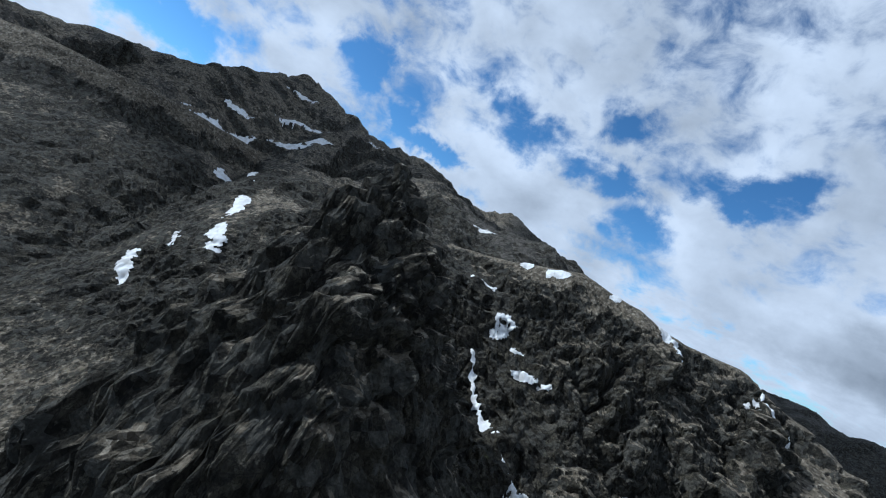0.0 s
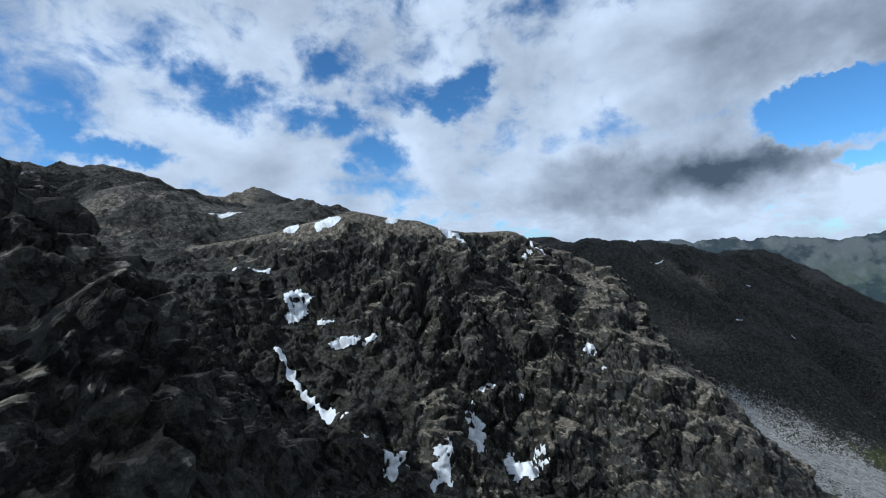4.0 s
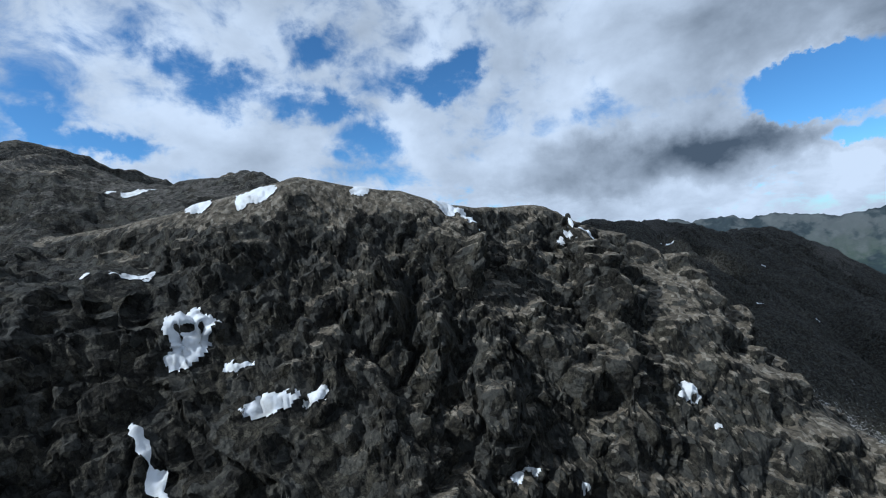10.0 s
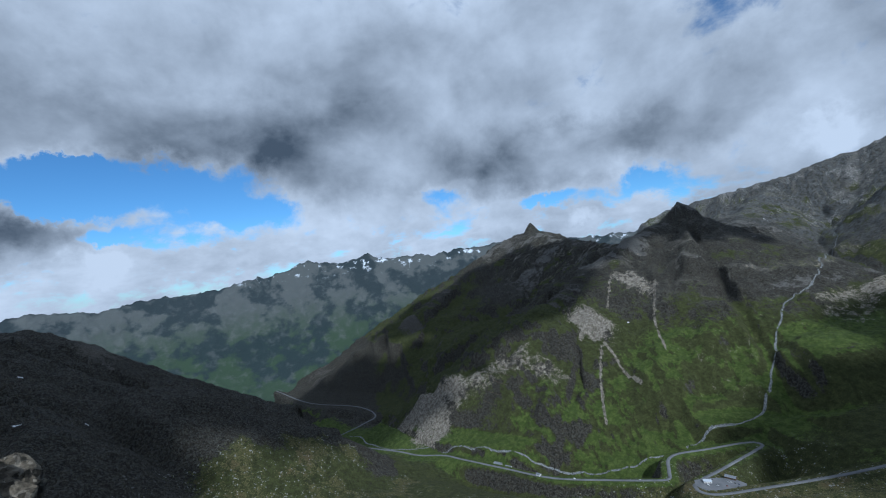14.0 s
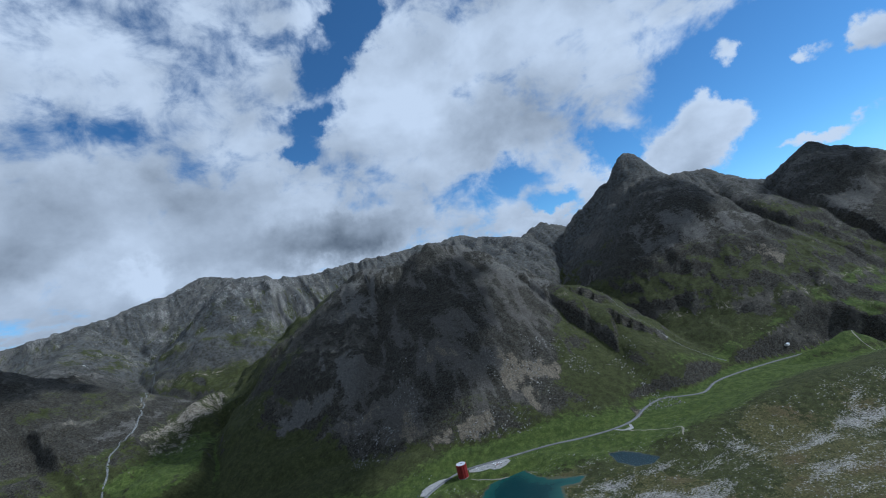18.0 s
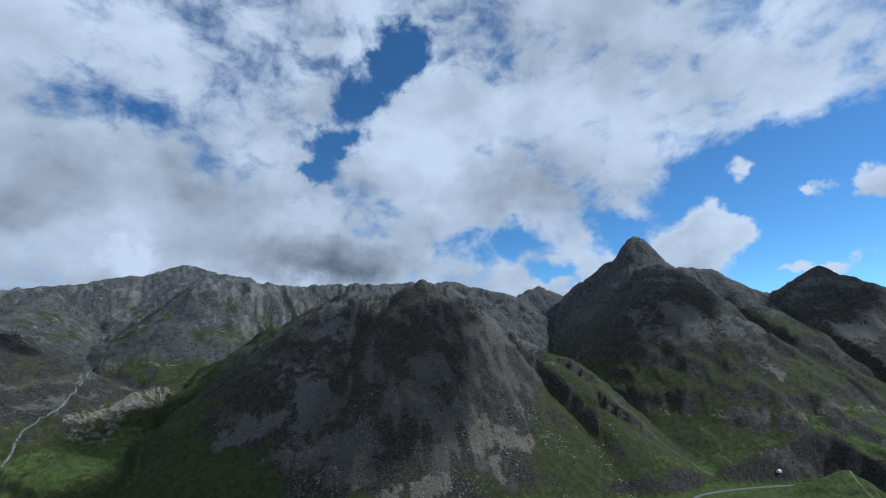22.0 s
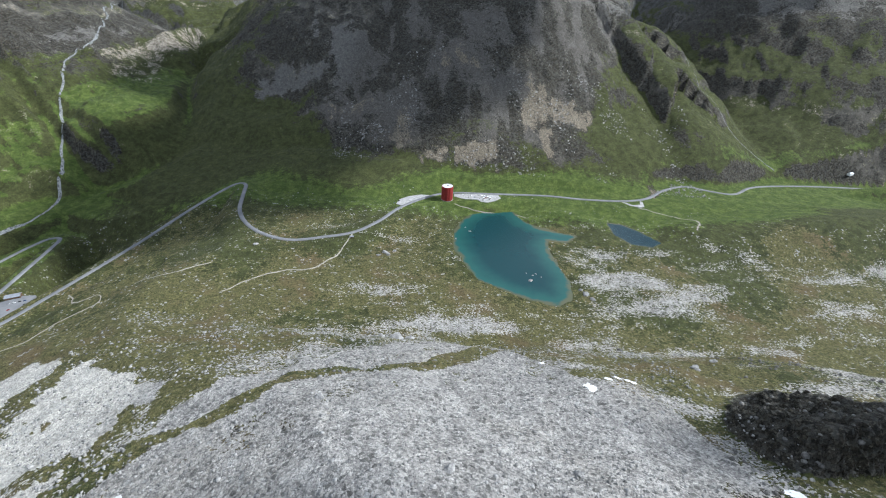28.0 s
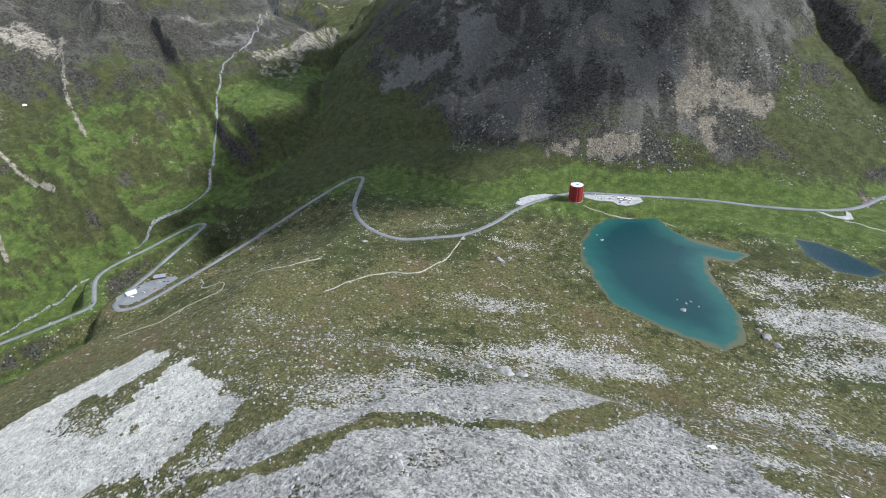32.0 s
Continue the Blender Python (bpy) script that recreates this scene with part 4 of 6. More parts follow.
islands = 1.0 * ramp(fbm(GX, GY, 34, 4, 105), 0.27, 0.32) * (1 - ramp(bed, 60, 170)) * (0.4 + 0.6 * (1 - ramp(GX, -240, -190)))
rubbly *= (0.35 + 0.65 * ramp(GX + 40 * n_mid, -260, -80)) * (1 - turf_line)
scree = south * np.maximum(lobes * (1 - np.maximum(turf_line, islands)), rubbly)
scree *= 1 - 0.9 * ramp(-GX + 60 * n_mid - 260 * ramp(-GY, 820, 960), 470, 600)
scree *= 1 - ramp(-GY, 880, 960) * ramp(GX, 200, 290)
broken = ramp(GX + 30 * n_small, 205, 260) * ramp(-GY + 30 * n_mid, 650, 720) * (1 - ramp(-GY, 860, 950))
scree *= (1 - broken) * (1 - 0.9 * cliff_mask)
fine = south * lobes * (1 - ramp(GX + 30 * n_mid, -260, -190))
talus = ramp(GZ + 130 * n_big, 260, 520) * (1 - south) * np.clip(0.5 + 0.8 * n_mid - 0.7 * steepness, 0, 1)
gully = fbm(GX * 1.7 + 0.2 * GY, GY * 0.5, 52, 4, 107)
face = ramp(GY, 60, 200) * ramp(GX + 0.5 * GY + 120 * n_mid + 90 * n_big, -520, -60) * (1 - ramp(GX - 0.25 * GY, 250, 420))
mount = ramp(above, 15, 90) * (1 - south)
talus = np.maximum(talus, face * np.clip(0.34 + 1.1 * gully, 0, 0.8))
talus = np.clip(talus + mount * 2.2 * (fall - 0.52), 0, 1)
patch = np.zeros_like(GX)
for x, y, wide, long, k in ((-150, 230, 50, 50, 0.42), (-300, 290, 90, 26, 0.36), (-14, 385, 60, 30, 0.40), (215, 290, 36, 62, 0.95), (290, 290, 75, 30, 1.1), (250, 215, 22, 30, 0.8),
                            (55, 152, 85, 22, 1.1), (-40, 130, 40, 16, 0.8), (470, 110, 26, 40, 0.7), (-150, 184, 70, 20, 0.6), (1010, 560, 60, 130, 0.3), (1330, 640, 90, 160, 0.28)):
    u, v = (GX - x + 22 * n_mid * 2) / wide, (GY - y + 22 * n_small * 2) / long
    patch = np.maximum(patch, k * np.exp(-(u * u + v * v)))
for x, y, wide, long in ((-500, 375, 120, 26), (-300, 280, 120, 40), (-150, 250, 70, 75), (-14, 385, 85, 50), (120, 330, 85, 40), (-150, 184, 80, 24), (40, 480, 60, 60), (-300, 430, 70, 60)):
    u, v = (GX - x + 50 * n_mid) / wide, (GY - y + 40 * n_small) / long
    talus = np.maximum(talus, np.clip(1.3 * np.exp(-(u * u + v * v)) + 1.5 * (fall - 0.5) * np.exp(-0.5 * (u * u + v * v)), 0, 1))
apron = np.clip(1.15 * patch + (0.8 * gully + 0.6 * (fall - 0.5)) * ramp(patch, 0.05, 0.3), 0, 0.9)
tongues = np.zeros_like(GX)
for line in ([(-1360, -195), (-1240, -290), (-1115, -362)], [(-1360, -180), (-1240, -200), (-1140, -205)], [(-1660, 80), (-1500, -60)], [(-1500, 180), (-1330, 20), (-1190, -60)]):
    tongues = np.maximum(tongues, 0.75 * near_line([(a, b, 0) for a, b in line], 2, 6) + 0.2 * n_small * near_line([(a, b, 0) for a, b in line], 5, 20))
for line in ([(180, -680), (193, -744), (203, -778), (255, -783), (330, -790)],):
    scree = np.maximum(scree, 0.85 * near_line([(a, b, 0) for a, b in line], 1.5, 6))
pale = ramp(GY, 1300, 1700) * (1 - ramp(GX, -500, 0)) * mount
scree = np.maximum(scree, pale * np.clip(0.16 + 0.3 * n_big + 0.25 * n_mid + 0.5 * n_small + 0.3 * (fall - 0.5), 0, 0.47))
flank = mount * ramp(GX, 180, 420) * (1 - ramp(GZ, 420, 620))
talus = np.maximum(talus, np.clip(3.4 * (fall - 0.53) + 0.2 * n_big + 0.15 * n_small, 0, 0.75) * np.maximum(flank, 0.45 * mount * ramp(GZ + 150 * n_big, 200, 380)))
scree *= 1 - cliff_mask * ramp(steepness, 0.12, 0.3)
gorge = (1 - ramp(np.hypot(GX - 105, GY + 1118), 20, 44)) * (1 - ramp(steepness, 0.25, 0.45))

valley_side = ramp(GX, -1300, -1150) * (1 - ramp(GX, -760, -560)) * ramp(GY, -420, -250) * (1 - ramp(GZ, 180, 300))
green_spur = np.exp(-((GX + 900) / 210) ** 2 - ((GY - 800) / 170) ** 2) + np.exp(-((GX + 640) / 180) ** 2 - ((GY - 960) / 70) ** 2)
green_spur = np.clip(1.4 * green_spur + 0.5 * n_mid * ramp(green_spur, 0.1, 0.4), 0, 1)
talus *= 1 - 0.85 * green_spur
grass = (1 - ramp(GZ + 150 * n_big + 60 * n_mid + 230 * face + 500 * mount * (fall - 0.45) - 150 * flank, 110, 400)) * (1 - ramp(steepness + 0.10 * n_mid - 0.2 * valley_side, 0.20, 0.36))
high_turf = ramp(GY, 1100, 1500) * (1 - ramp(GX, -600, -100)) * (1 - ramp(GZ, 620, 800)) * np.clip(0.45 + 0.9 * n_mid + 0.4 * n_big - 0.8 * steepness, 0, 0.8)
grass = np.maximum(grass, np.maximum(0.9 * green_spur, high_turf))
grass = grass * (1 - south) + south * (0.95 - 0.9 * lobes + 0.9 * np.maximum(turf_line, islands))
grass *= 1 - cliff_mask
grass *= (1 - broken * np.clip(0.8 + 0.8 * n_mid, 0, 1)) * (1 - 0.8 * ramp(-GY + 60 * n_mid, 1150, 1350) * ramp(-GX, 450, 650))
heath_cut = 1 - 0.8 * broken
grass *= 1 - 0.75 * ramp(-GY, 1450, 1750)
behind = ramp(-GY, 1180, 1260) * ramp(GX, -350, -150)
ledge = ramp(-GY, 860, 960) * ramp(GX, 200, 290)
grass *= (1 - behind) * (1 - 0.85 * ledge)
talus = np.maximum(talus, behind * 0.55 * (1 - ramp(steepness, 0.15, 0.4)))
rubble = cliff_mask * (1 - ramp(steepness, 0.12, 0.30)) * ramp(GZ, 300, 380)
rubble = np.maximum(rubble, ledge * 0.55 * (1 - ramp(steepness, 0.2, 0.45)))
rubble = np.maximum(rubble, 0.8 * ramp(-GY, 1080, 1130) * (1 - ramp(np.abs(GX + 90), 60, 140)) * (1 - ramp(steepness, 0.25, 0.45)) * ramp(-GX, 10, 40))
gravel = 0.9 * gorge
rubble = np.maximum(rubble, gravel)
# pale rubble on the dome's top edge, also painting in its sunlit look
rim = cliff_mask * ramp(GZ + 9 * n_small, 442, 458) * ramp(-GY, 1150, 1195) * (1 - ramp(steepness, 0.45, 0.7))
rubble = np.maximum(rubble, 0.85 * rim)
rubble = np.maximum(rubble, broken * np.clip(0.16 + 0.9 * n_small + 0.4 * n_mid, 0, 0.62))
talus = np.maximum(talus, 0.4 * broken)
plain_west = ramp(-GY, 860, 950) * ramp(-GX, 170, 260)
rubble = np.maximum(rubble, 0.2 * plain_west * lobes * south)
scree *= 1 - 0.42 * plain_west * ramp(n_mid, -0.3, 0.3)
fine = fine * (1 - 0.85 * plain_west)
rubble = np.maximum(rubble, apron)
grass *= 1 - 0.9 * ramp(apron, 0.3, 0.6)
meadow_cut = 1 - ramp(apron, 0.3, 0.6)
grass *= 1 - 0.9 * plain_west * lobes
scree = np.where(behind > 0.3, np.minimum(scree, 0.15), scree)
heath = south * np.clip(0.42 + 0.6 * fbm(GX, GY, 110, 3, 93) + 0.25 * ramp(-GY, 200, 420), 0, 0.9)
meadow = (1 - ramp(main_d + 80 * n_big, 60, 210)) * (1 - south * 0.75)
meadow = np.maximum(meadow, (1 - ramp(side_d + 120 * n_big, 150, 420)) * (1 - ramp(GZ, 40, 240)))
meadow *= 1 - ramp(steepness, 0.12, 0.28)
lime = 0.75 * near_line([(-1670, -905, 0), (-1590, -820, 0), (-1470, -850, 0)], 35, 80)
lime = np.maximum(lime, 0.52 * near_line([(-1590, -760, 0), (-1500, -620, 0), (-1470, -500, 0)], 25, 80))
lime = np.maximum(lime, 0.42 * near_line([(-1400, -450, 0), (-1330, -400, 0)], 20, 60)) + 0.25 * n_small
for x, y, wide, long, k in ((-1480, -165, 120, 55, 1.15), (-1570, 130, 120, 50, 0.9), (-1640, -850, 110, 90, 0.9), (-1560, -740, 90, 60, 0.8)):
    tongues = np.maximum(tongues, k * np.exp(-((GX - x + 40 * n_mid) / wide) ** 2 - ((GY - y + 40 * n_small) / long) ** 2))
lime = np.maximum(lime, tongues)
lime = np.maximum(lime, 0.52 * near_line([(-1010, 470, 0), (-1040, 620, 0), (-980, 760, 0)], 30, 70))
heath *= (1 - cliff_mask) * heath_cut
heath *= 1 - 0.95 * ledge
meadow *= (1 - cliff_mask) * meadow_cut
heath *= 1 - 0.9 * plain_west * lobes
talus *= 1 - 0.75 * rocky
rubble *= 1 - 0.75 * rocky
scree *= 1 - rocky
rise = np.exp(-(((GX + 900 + 30 * n_mid) / 190) ** 2 + ((GY + 1180 + 0.6 * (GX + 900)) / 230) ** 2))
rise = ramp(rise + 0.25 * n_mid, 0.25, 0.5)
grass = np.maximum(grass, 0.8 * rise)
heath = np.maximum(heath, rise * np.clip(0.2 + 0.9 * n_mid, 0, 0.6))
rubble *= 1 - 0.8 * rise
masks_extra = {"mount": mount * ramp(GY, -250, 50) * (0.25 + 0.75 * sure), "run": run / 4000.0, "drop": drop / 2000.0, "rubble": rubble, "fine": fine}
masks = {"scree": scree, "grass": grass, "heath": heath, "meadow": meadow, "lime": lime, "talus": talus, **masks_extra}


def grid_mesh(name, px, py, pz, wrap):
    """A mesh from rows and columns of points, made in bulk."""
    rows, cols = px.shape
    me = bpy.data.meshes.new(name)
    me.vertices.add(rows * cols)
    me.vertices.foreach_set("co", np.stack([px, py, pz], -1).astype(np.float32).ravel())
    idx = np.arange(rows * cols).reshape(rows, cols)
    nxt = np.roll(idx, -1, 1)
    if not wrap:
        idx, nxt = idx[:, :-1], nxt[:, :-1]
    quads = np.stack([idx[:-1], nxt[:-1], nxt[1:], idx[1:]], -1).reshape(-1, 4)
    me.loops.add(quads.size)
    me.loops.foreach_set("vertex_index", quads.astype(np.int32).ravel())
    me.polygons.add(len(quads))
    me.polygons.foreach_set("loop_start", np.arange(0, quads.size, 4, dtype=np.int32))
    me.polygons.foreach_set("loop_total", np.full(len(quads), 4, dtype=np.int32))
    me.polygons.foreach_set("use_smooth", np.ones(len(quads), dtype=bool))
    me.update(calc_edges=True)
    return me


ground_me = grid_mesh("ground", GX, GY, GZ, True)
for key, mask in masks.items():
    ground_me.attributes.new(key, "FLOAT", "POINT").data.foreach_set("value", np.clip(mask, 0, 40).astype(np.float32).ravel())
flat = rockiness > 0.3
flat = flat[:-1] & flat[1:]
ground_me.polygons.foreach_set("use_smooth", ~flat.ravel())
ground_me.materials.append(GROUND)
ground = tagged(new("ground", ground_me), "alpine land of dark rock, grey scree and green pasture", "ground", kind="structure")



# ---------------------------------------------------------------- lake, pond and road
def ground_z(x, y):
    """Height of the finished ground at a point."""
    r, b = math.hypot(x - CX, y - CY), math.atan2(-(x - CX), y - CY)
    while b < bearing[0]:
        b += 2 * math.pi
    i = min(max(int(np.searchsorted(radius, r)) - 1, 0), NR - 2)
    j = min(int(np.searchsorted(bearing, b)) - 1, NA - 2)
    u, v = (r - radius[i]) / (radius[i + 1] - radius[i]), (b - bearing[j]) / (bearing[j + 1] - bearing[j])
    u, v = min(max(u, 0), 1), min(max(v, 0), 1)
    return float((GZ[i, j] * (1 - v) + GZ[i, j + 1] * v) * (1 - u) + (GZ[i + 1, j] * (1 - v) + GZ[i + 1, j + 1] * v) * u)


def water(name, ring, level, mat, label, depth=60.0):
    """A level sheet of water a little larger than its outline; the shore cuts it off."""
    xs, ys = [p[0] for p in ring], [p[1] for p in ring]
    px, py = np.meshgrid(np.linspace(min(xs) - 14, max(xs) + 14, 120), np.linspace(min(ys) - 14, max(ys) + 14, 120))
    d = inside(px, py, ring)
    me = grid_mesh(name, px, py, np.full(px.shape, level), False)
    me.attributes.new("shore", "FLOAT", "POINT").data.foreach_set("value", np.clip(-d / depth, 0, 1).astype(np.float32).ravel())
    keep = (d < 13).ravel()
    bm = bmesh.new()
    bm.from_mesh(me)
    bm.verts.ensure_lookup_table()
    bmesh.ops.delete(bm, geom=[v for v, k in zip(bm.verts, keep) if not k], context="VERTS")
    bm.to_mesh(me)
    bm.free()
    me.materials.append(mat)
    return tagged(new(name, me), label, "lake", kind="structure")


water("water_lake", LAKE, -14.0, LAKE_WATER, "still teal mountain lake with shallow brown margins")
water("water_pond", POND, -12.0, POND_WATER, "small shallow dark pond in boggy ground", 16.0)


def ribbon(line, half, lift, step=8.0, drape=False):
    """A strip with a slight crown and turned-down edges along a line."""
    p = smooth_line(line, step)
    d = np.gradient(p[:, :2], axis=0)
    d /= np.linalg.norm(d, axis=1, keepdims=True) + 1e-9
    side = np.stack([-d[:, 1], d[:, 0]], 1)
    cols = [(-half - 0.5, -0.9), (-half, 0.0), (0, 0.08), (half, 0.0), (half + 0.5, -0.9)]
    px = np.stack([p[:, 0] + side[:, 0] * o for o, _ in cols], 1)
    py = np.stack([p[:, 1] + side[:, 1] * o for o, _ in cols], 1)
    z = np.array([max(ground_z(a, b), c if not drape else -1e9) for a, b, c in p]) if drape else p[:, 2]
    pz = np.stack([z + lift + h for _, h in cols], 1)
    return grid_mesh("road", px, py, pz, False)


for name, line in (("road_west", ROAD), ("road_east", ROAD_EAST)):
    me = ribbon(line, 3.6, 0.35)
    me.materials.append(ASPHALT)
    tagged(new(name, me), "two-lane grey asphalt pass road winding through pasture", "road", kind="structure")


# ---------------------------------------------------------------- the blue range far beyond the valley
def backdrop_material():
    m, t = material("distant_hills")
    pos = t.add("ShaderNodeNewGeometry").outputs["Position"]
    n, f = t.noise(pos, 0.0028, 6, 0.6), t.noise(pos, 0.012, 7, 0.65)
    z = t.math("ADD", t.add("ShaderNodeSeparateXYZ", {0: pos}).outputs[2], t.math("MULTIPLY", t.math("SUBTRACT", f, 0.5), 420.0))
    c = t.mix(t.ramp(z, -150.0, 330.0), rgb(0.030, 0.050, 0.020), rgb(0.080, 0.085, 0.080))
    # large dark patches at random paint cloud shadows onto the slopes
    c = t.mix(t.ramp(n, 0.46, 0.54, 0.0, 0.85), c, rgb(0.012, 0.020, 0.022))
    c = t.mix(t.ramp(f, 0.50, 0.70, 0.0, 0.3), c, rgb(0.13, 0.135, 0.125))
    c = t.mix(t.math("MULTIPLY", t.ramp(f, 0.57, 0.62), t.ramp(z, 470.0, 600.0)), c, rgb(0.62, 0.66, 0.72))
    # haze of the four kilometres of air in front, put in as a bluish glow
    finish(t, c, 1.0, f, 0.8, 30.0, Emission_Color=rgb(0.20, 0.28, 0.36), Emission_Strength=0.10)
    return m


RANGE = [(-130, 410), (-123, 430), (-117, 400), (-111, 420), (-106, 470), (-101, 530), (-96, 610), (-91.5, 600), (-88.5, 690), (-86, 590), (-80, 560), (-74, 600), (-66, 640), (-58, 560)]
ang = np.radians(np.linspace(-136, -52, 420))
crest_z = np.interp(np.degrees(ang), [a for a, _ in RANGE], [z for _, z in RANGE])
out_k = np.linspace(0, 1, 60)[:, None]
reach = 3350 + 1250 * out_k
bx, by = CX + np.sin(ang)[None, :] * reach, CY + np.cos(ang)[None, :] * reach
spurs = ridged(bx, by, 620, 6, 131, 0.56) - 0.6
bz = -420 + (crest_z[None, :] + 420) * out_k ** 1.5 + 560 * spurs * out_k * (1.15 - out_k) + 46 * (ridged(bx, by, 170, 5, 133, 0.6) - 0.6) * out_k
peaks = ridged(bx, by, 150, 5, 137, 0.6) - 0.58
bz = bz + 70 * peaks * out_k ** 2
bz[-1] -= 300
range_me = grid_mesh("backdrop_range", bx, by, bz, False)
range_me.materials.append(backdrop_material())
tagged(new("backdrop_range", range_me), "far mountain range beyond the green valley, hazed by a bluish glow", "mountains", kind="structure")



# ---------------------------------------------------------------- building blocks
def mesh_of(bm, name, mat, smooth=False):
    me = bpy.data.meshes.new(name)
    bm.to_mesh(me)
    bm.free()
    if smooth:
        me.polygons.foreach_set("use_smooth", np.ones(len(me.polygons), bool))
    me.materials.append(mat)
    return me


def part(name, bm, mat, parent, label="", m=None):
    """Links a bmesh as one mesh object under a thing or a part."""
    ob = new(name, mesh_of(bm, name, mat) if isinstance(bm, bmesh.types.BMesh) else bm)
    ob.parent = parent
    if m is not None:
        ob.matrix_basis = m
    return tagged(ob, label)


def empty(name, x, y, z, turn=0.0):
    ob = new(name)
    ob.matrix_basis = pose(x, y, z, 0, 0, turn)
    return ob


def box(sx, sy, sz, x=0.0, y=0.0, z=0.0, bevel=0.0, bm=None):
    """A bevelled box that stands on z."""
    made = bm or bmesh.new()
    got = bmesh.ops.create_cube(made, size=1.0, matrix=Matrix.Translation((x, y, z + sz / 2)) @ Matrix.Diagonal((sx, sy, sz, 1)))
    if bevel:
        edges = {e for v in got["verts"] for e in v.link_edges}
        bmesh.ops.bevel(made, geom=list(edges), offset=bevel, segments=1, affect="EDGES")
    return made


def prism(ring, z0, z1, bm=None):
    """An upright solid on an outline."""
    made = bm or bmesh.new()
    low, high = [made.verts.new((x, y, z0)) for x, y in ring], [made.verts.new((x, y, z1)) for x, y in ring]
    n = len(ring)
    for i in range(n):
        made.faces.new((low[i], low[(i + 1) % n], high[(i + 1) % n], high[i]))
    made.faces.new(high)
    made.faces.new(low[::-1])
    return made


def gable(sx, sy, z0, rise, over, thick):
    """Two roof slabs that meet at the ridge along x."""
    made = bmesh.new()
    for s in (-1, 1):
        a = [(-sx / 2 - over, s * (sy / 2 + over), z0 - rise * over / (sy / 2)), (sx / 2 + over, s * (sy / 2 + over), z0 - rise * over / (sy / 2)), (sx / 2 + over, 0, z0 + rise), (-sx / 2 - over, 0, z0 + rise)]
        lo, hi = [made.verts.new(p) for p in a], [made.verts.new((p[0], p[1], p[2] + thick)) for p in a]
        made.faces.new(hi if s < 0 else hi[::-1])
        made.faces.new(lo[::-1] if s < 0 else lo)
        for i in range(4):
            made.faces.new((lo[i], lo[(i + 1) % 4], hi[(i + 1) % 4], hi[i]))
    bmesh.ops.recalc_face_normals(made, faces=made.faces)
    return made


# ---------------------------------------------------------------- the red tower by the road
def make_tower():
    top, sides = 30.0, 10
    tower = tagged(empty("tower", 0, -2, 0), "tall ten-sided red wooden tower with a pale flat roof", "tower")
    for i in range(sides):
        a0, a1 = 2 * math.pi * i / sides, 2 * math.pi * (i + 1) / sides
        am = (a0 + a1) / 2
        p0, p1 = (11.6 * math.cos(a0), 11.6 * math.sin(a0)), (11.6 * math.cos(a1), 11.6 * math.sin(a1))
        tip0, tip1 = (12.5 * math.cos(a0 + 0.17), 12.5 * math.sin(a0 + 0.17)), (12.5 * math.cos(a1 - 0.17), 12.5 * math.sin(a1 - 0.17))
        panel = part("facade_panel", prism([(0.82 * p0[0], 0.82 * p0[1]), p0, tip0, tip1, p1, (0.82 * p1[0], 0.82 * p1[1])], -1.0, top), RED_WOOD, tower)
        for row in range(5):
            z = 3.2 + row * 5.3
            w = bmesh.new()
            prism([(-0.7, -0.12), (0.7, -0.12), (0.7, 0.12), (-0.7, 0.12)], 0, 1.5, w)
            bmesh.ops.create_cone(w, cap_ends=True, segments=12, radius1=0.7, radius2=0.7, depth=0.236, matrix=Matrix.Translation((0, 0, 1.5)) @ Matrix.Rotation(radians(90), 4, "X"))
            part("window", w, DARK_GLASS, panel, "small dark round-headed window", pose(12.19 * math.cos(am), 12.19 * math.sin(am), z, 0, 0, math.degrees(am) + 90))
    disc = [(11.2 * math.cos(2 * math.pi * i / 20), 11.2 * math.sin(2 * math.pi * i / 20)) for i in range(20)]
    part("roof", prism(disc, top - 0.5, top + 0.2), PALE_ROOF, tower, "pale flat roof")
    part("roof_hatch", box(3.4, 2.6, 0.9, 0.6, 0.4, top + 0.2, 0.15), DARK_GLASS, tower, "dark square roof light")
    for a in (60, 150, 250, 330):
        part("roof_vent", box(1.0, 1.0, 0.5, 6.5 * math.cos(radians(a)), 6.5 * math.sin(radians(a)), top + 0.2, 0.1), GREY_ROOF, tower)
    part("door", box(2.4, 0.3, 3.0, 0, 0, 0, 0.05), DARK_GLASS, tower, "dark double door", pose(11.9 * math.cos(radians(54)), 11.9 * math.sin(radians(54)), 0, 0, 0, 144))
    part("plinth", prism([(13.2 * math.cos(2 * math.pi * i / 20), 13.2 * math.sin(2 * math.pi * i / 20)) for i in range(20)], -1.2, 0.15), GREY_STONE, tower, "low stone plinth")


make_tower()


def slab(name, ring, z0, z1, mat, label, category, kind="structure"):
    return tagged(new(name, mesh_of(prism(ring, z0, z1), name, mat)), label, category, kind=kind)


slab("pavement_yard", [(14, 26), (60, 34), (112, 38), (118, 22), (104, 4), (88, -6), (74, -4), (66, 6), (40, 4), (26, 8), (15, 14)], -1.2, 0.02, GRAVEL, "pale gravel yard beside the tower", "pavement")
slab("pavement_layby", [(-34, 12), (-60, -14), (-92, -50), (-104, -44), (-100, -20), (-84, -2), (-58, 12)], -1.4, -0.35, GRAVEL, "pale gravel lay-by along the road", "pavement")
slab("pavement_rest_area", [(-722, -405), (-716, -372), (-705, -348), (-690, -330), (-668, -325), (-652, -345), (-655, -385), (-672, -412), (-700, -418)], -88.0, -84.75, ASPHALT, "asphalt parking area inside the road bend", "pavement")
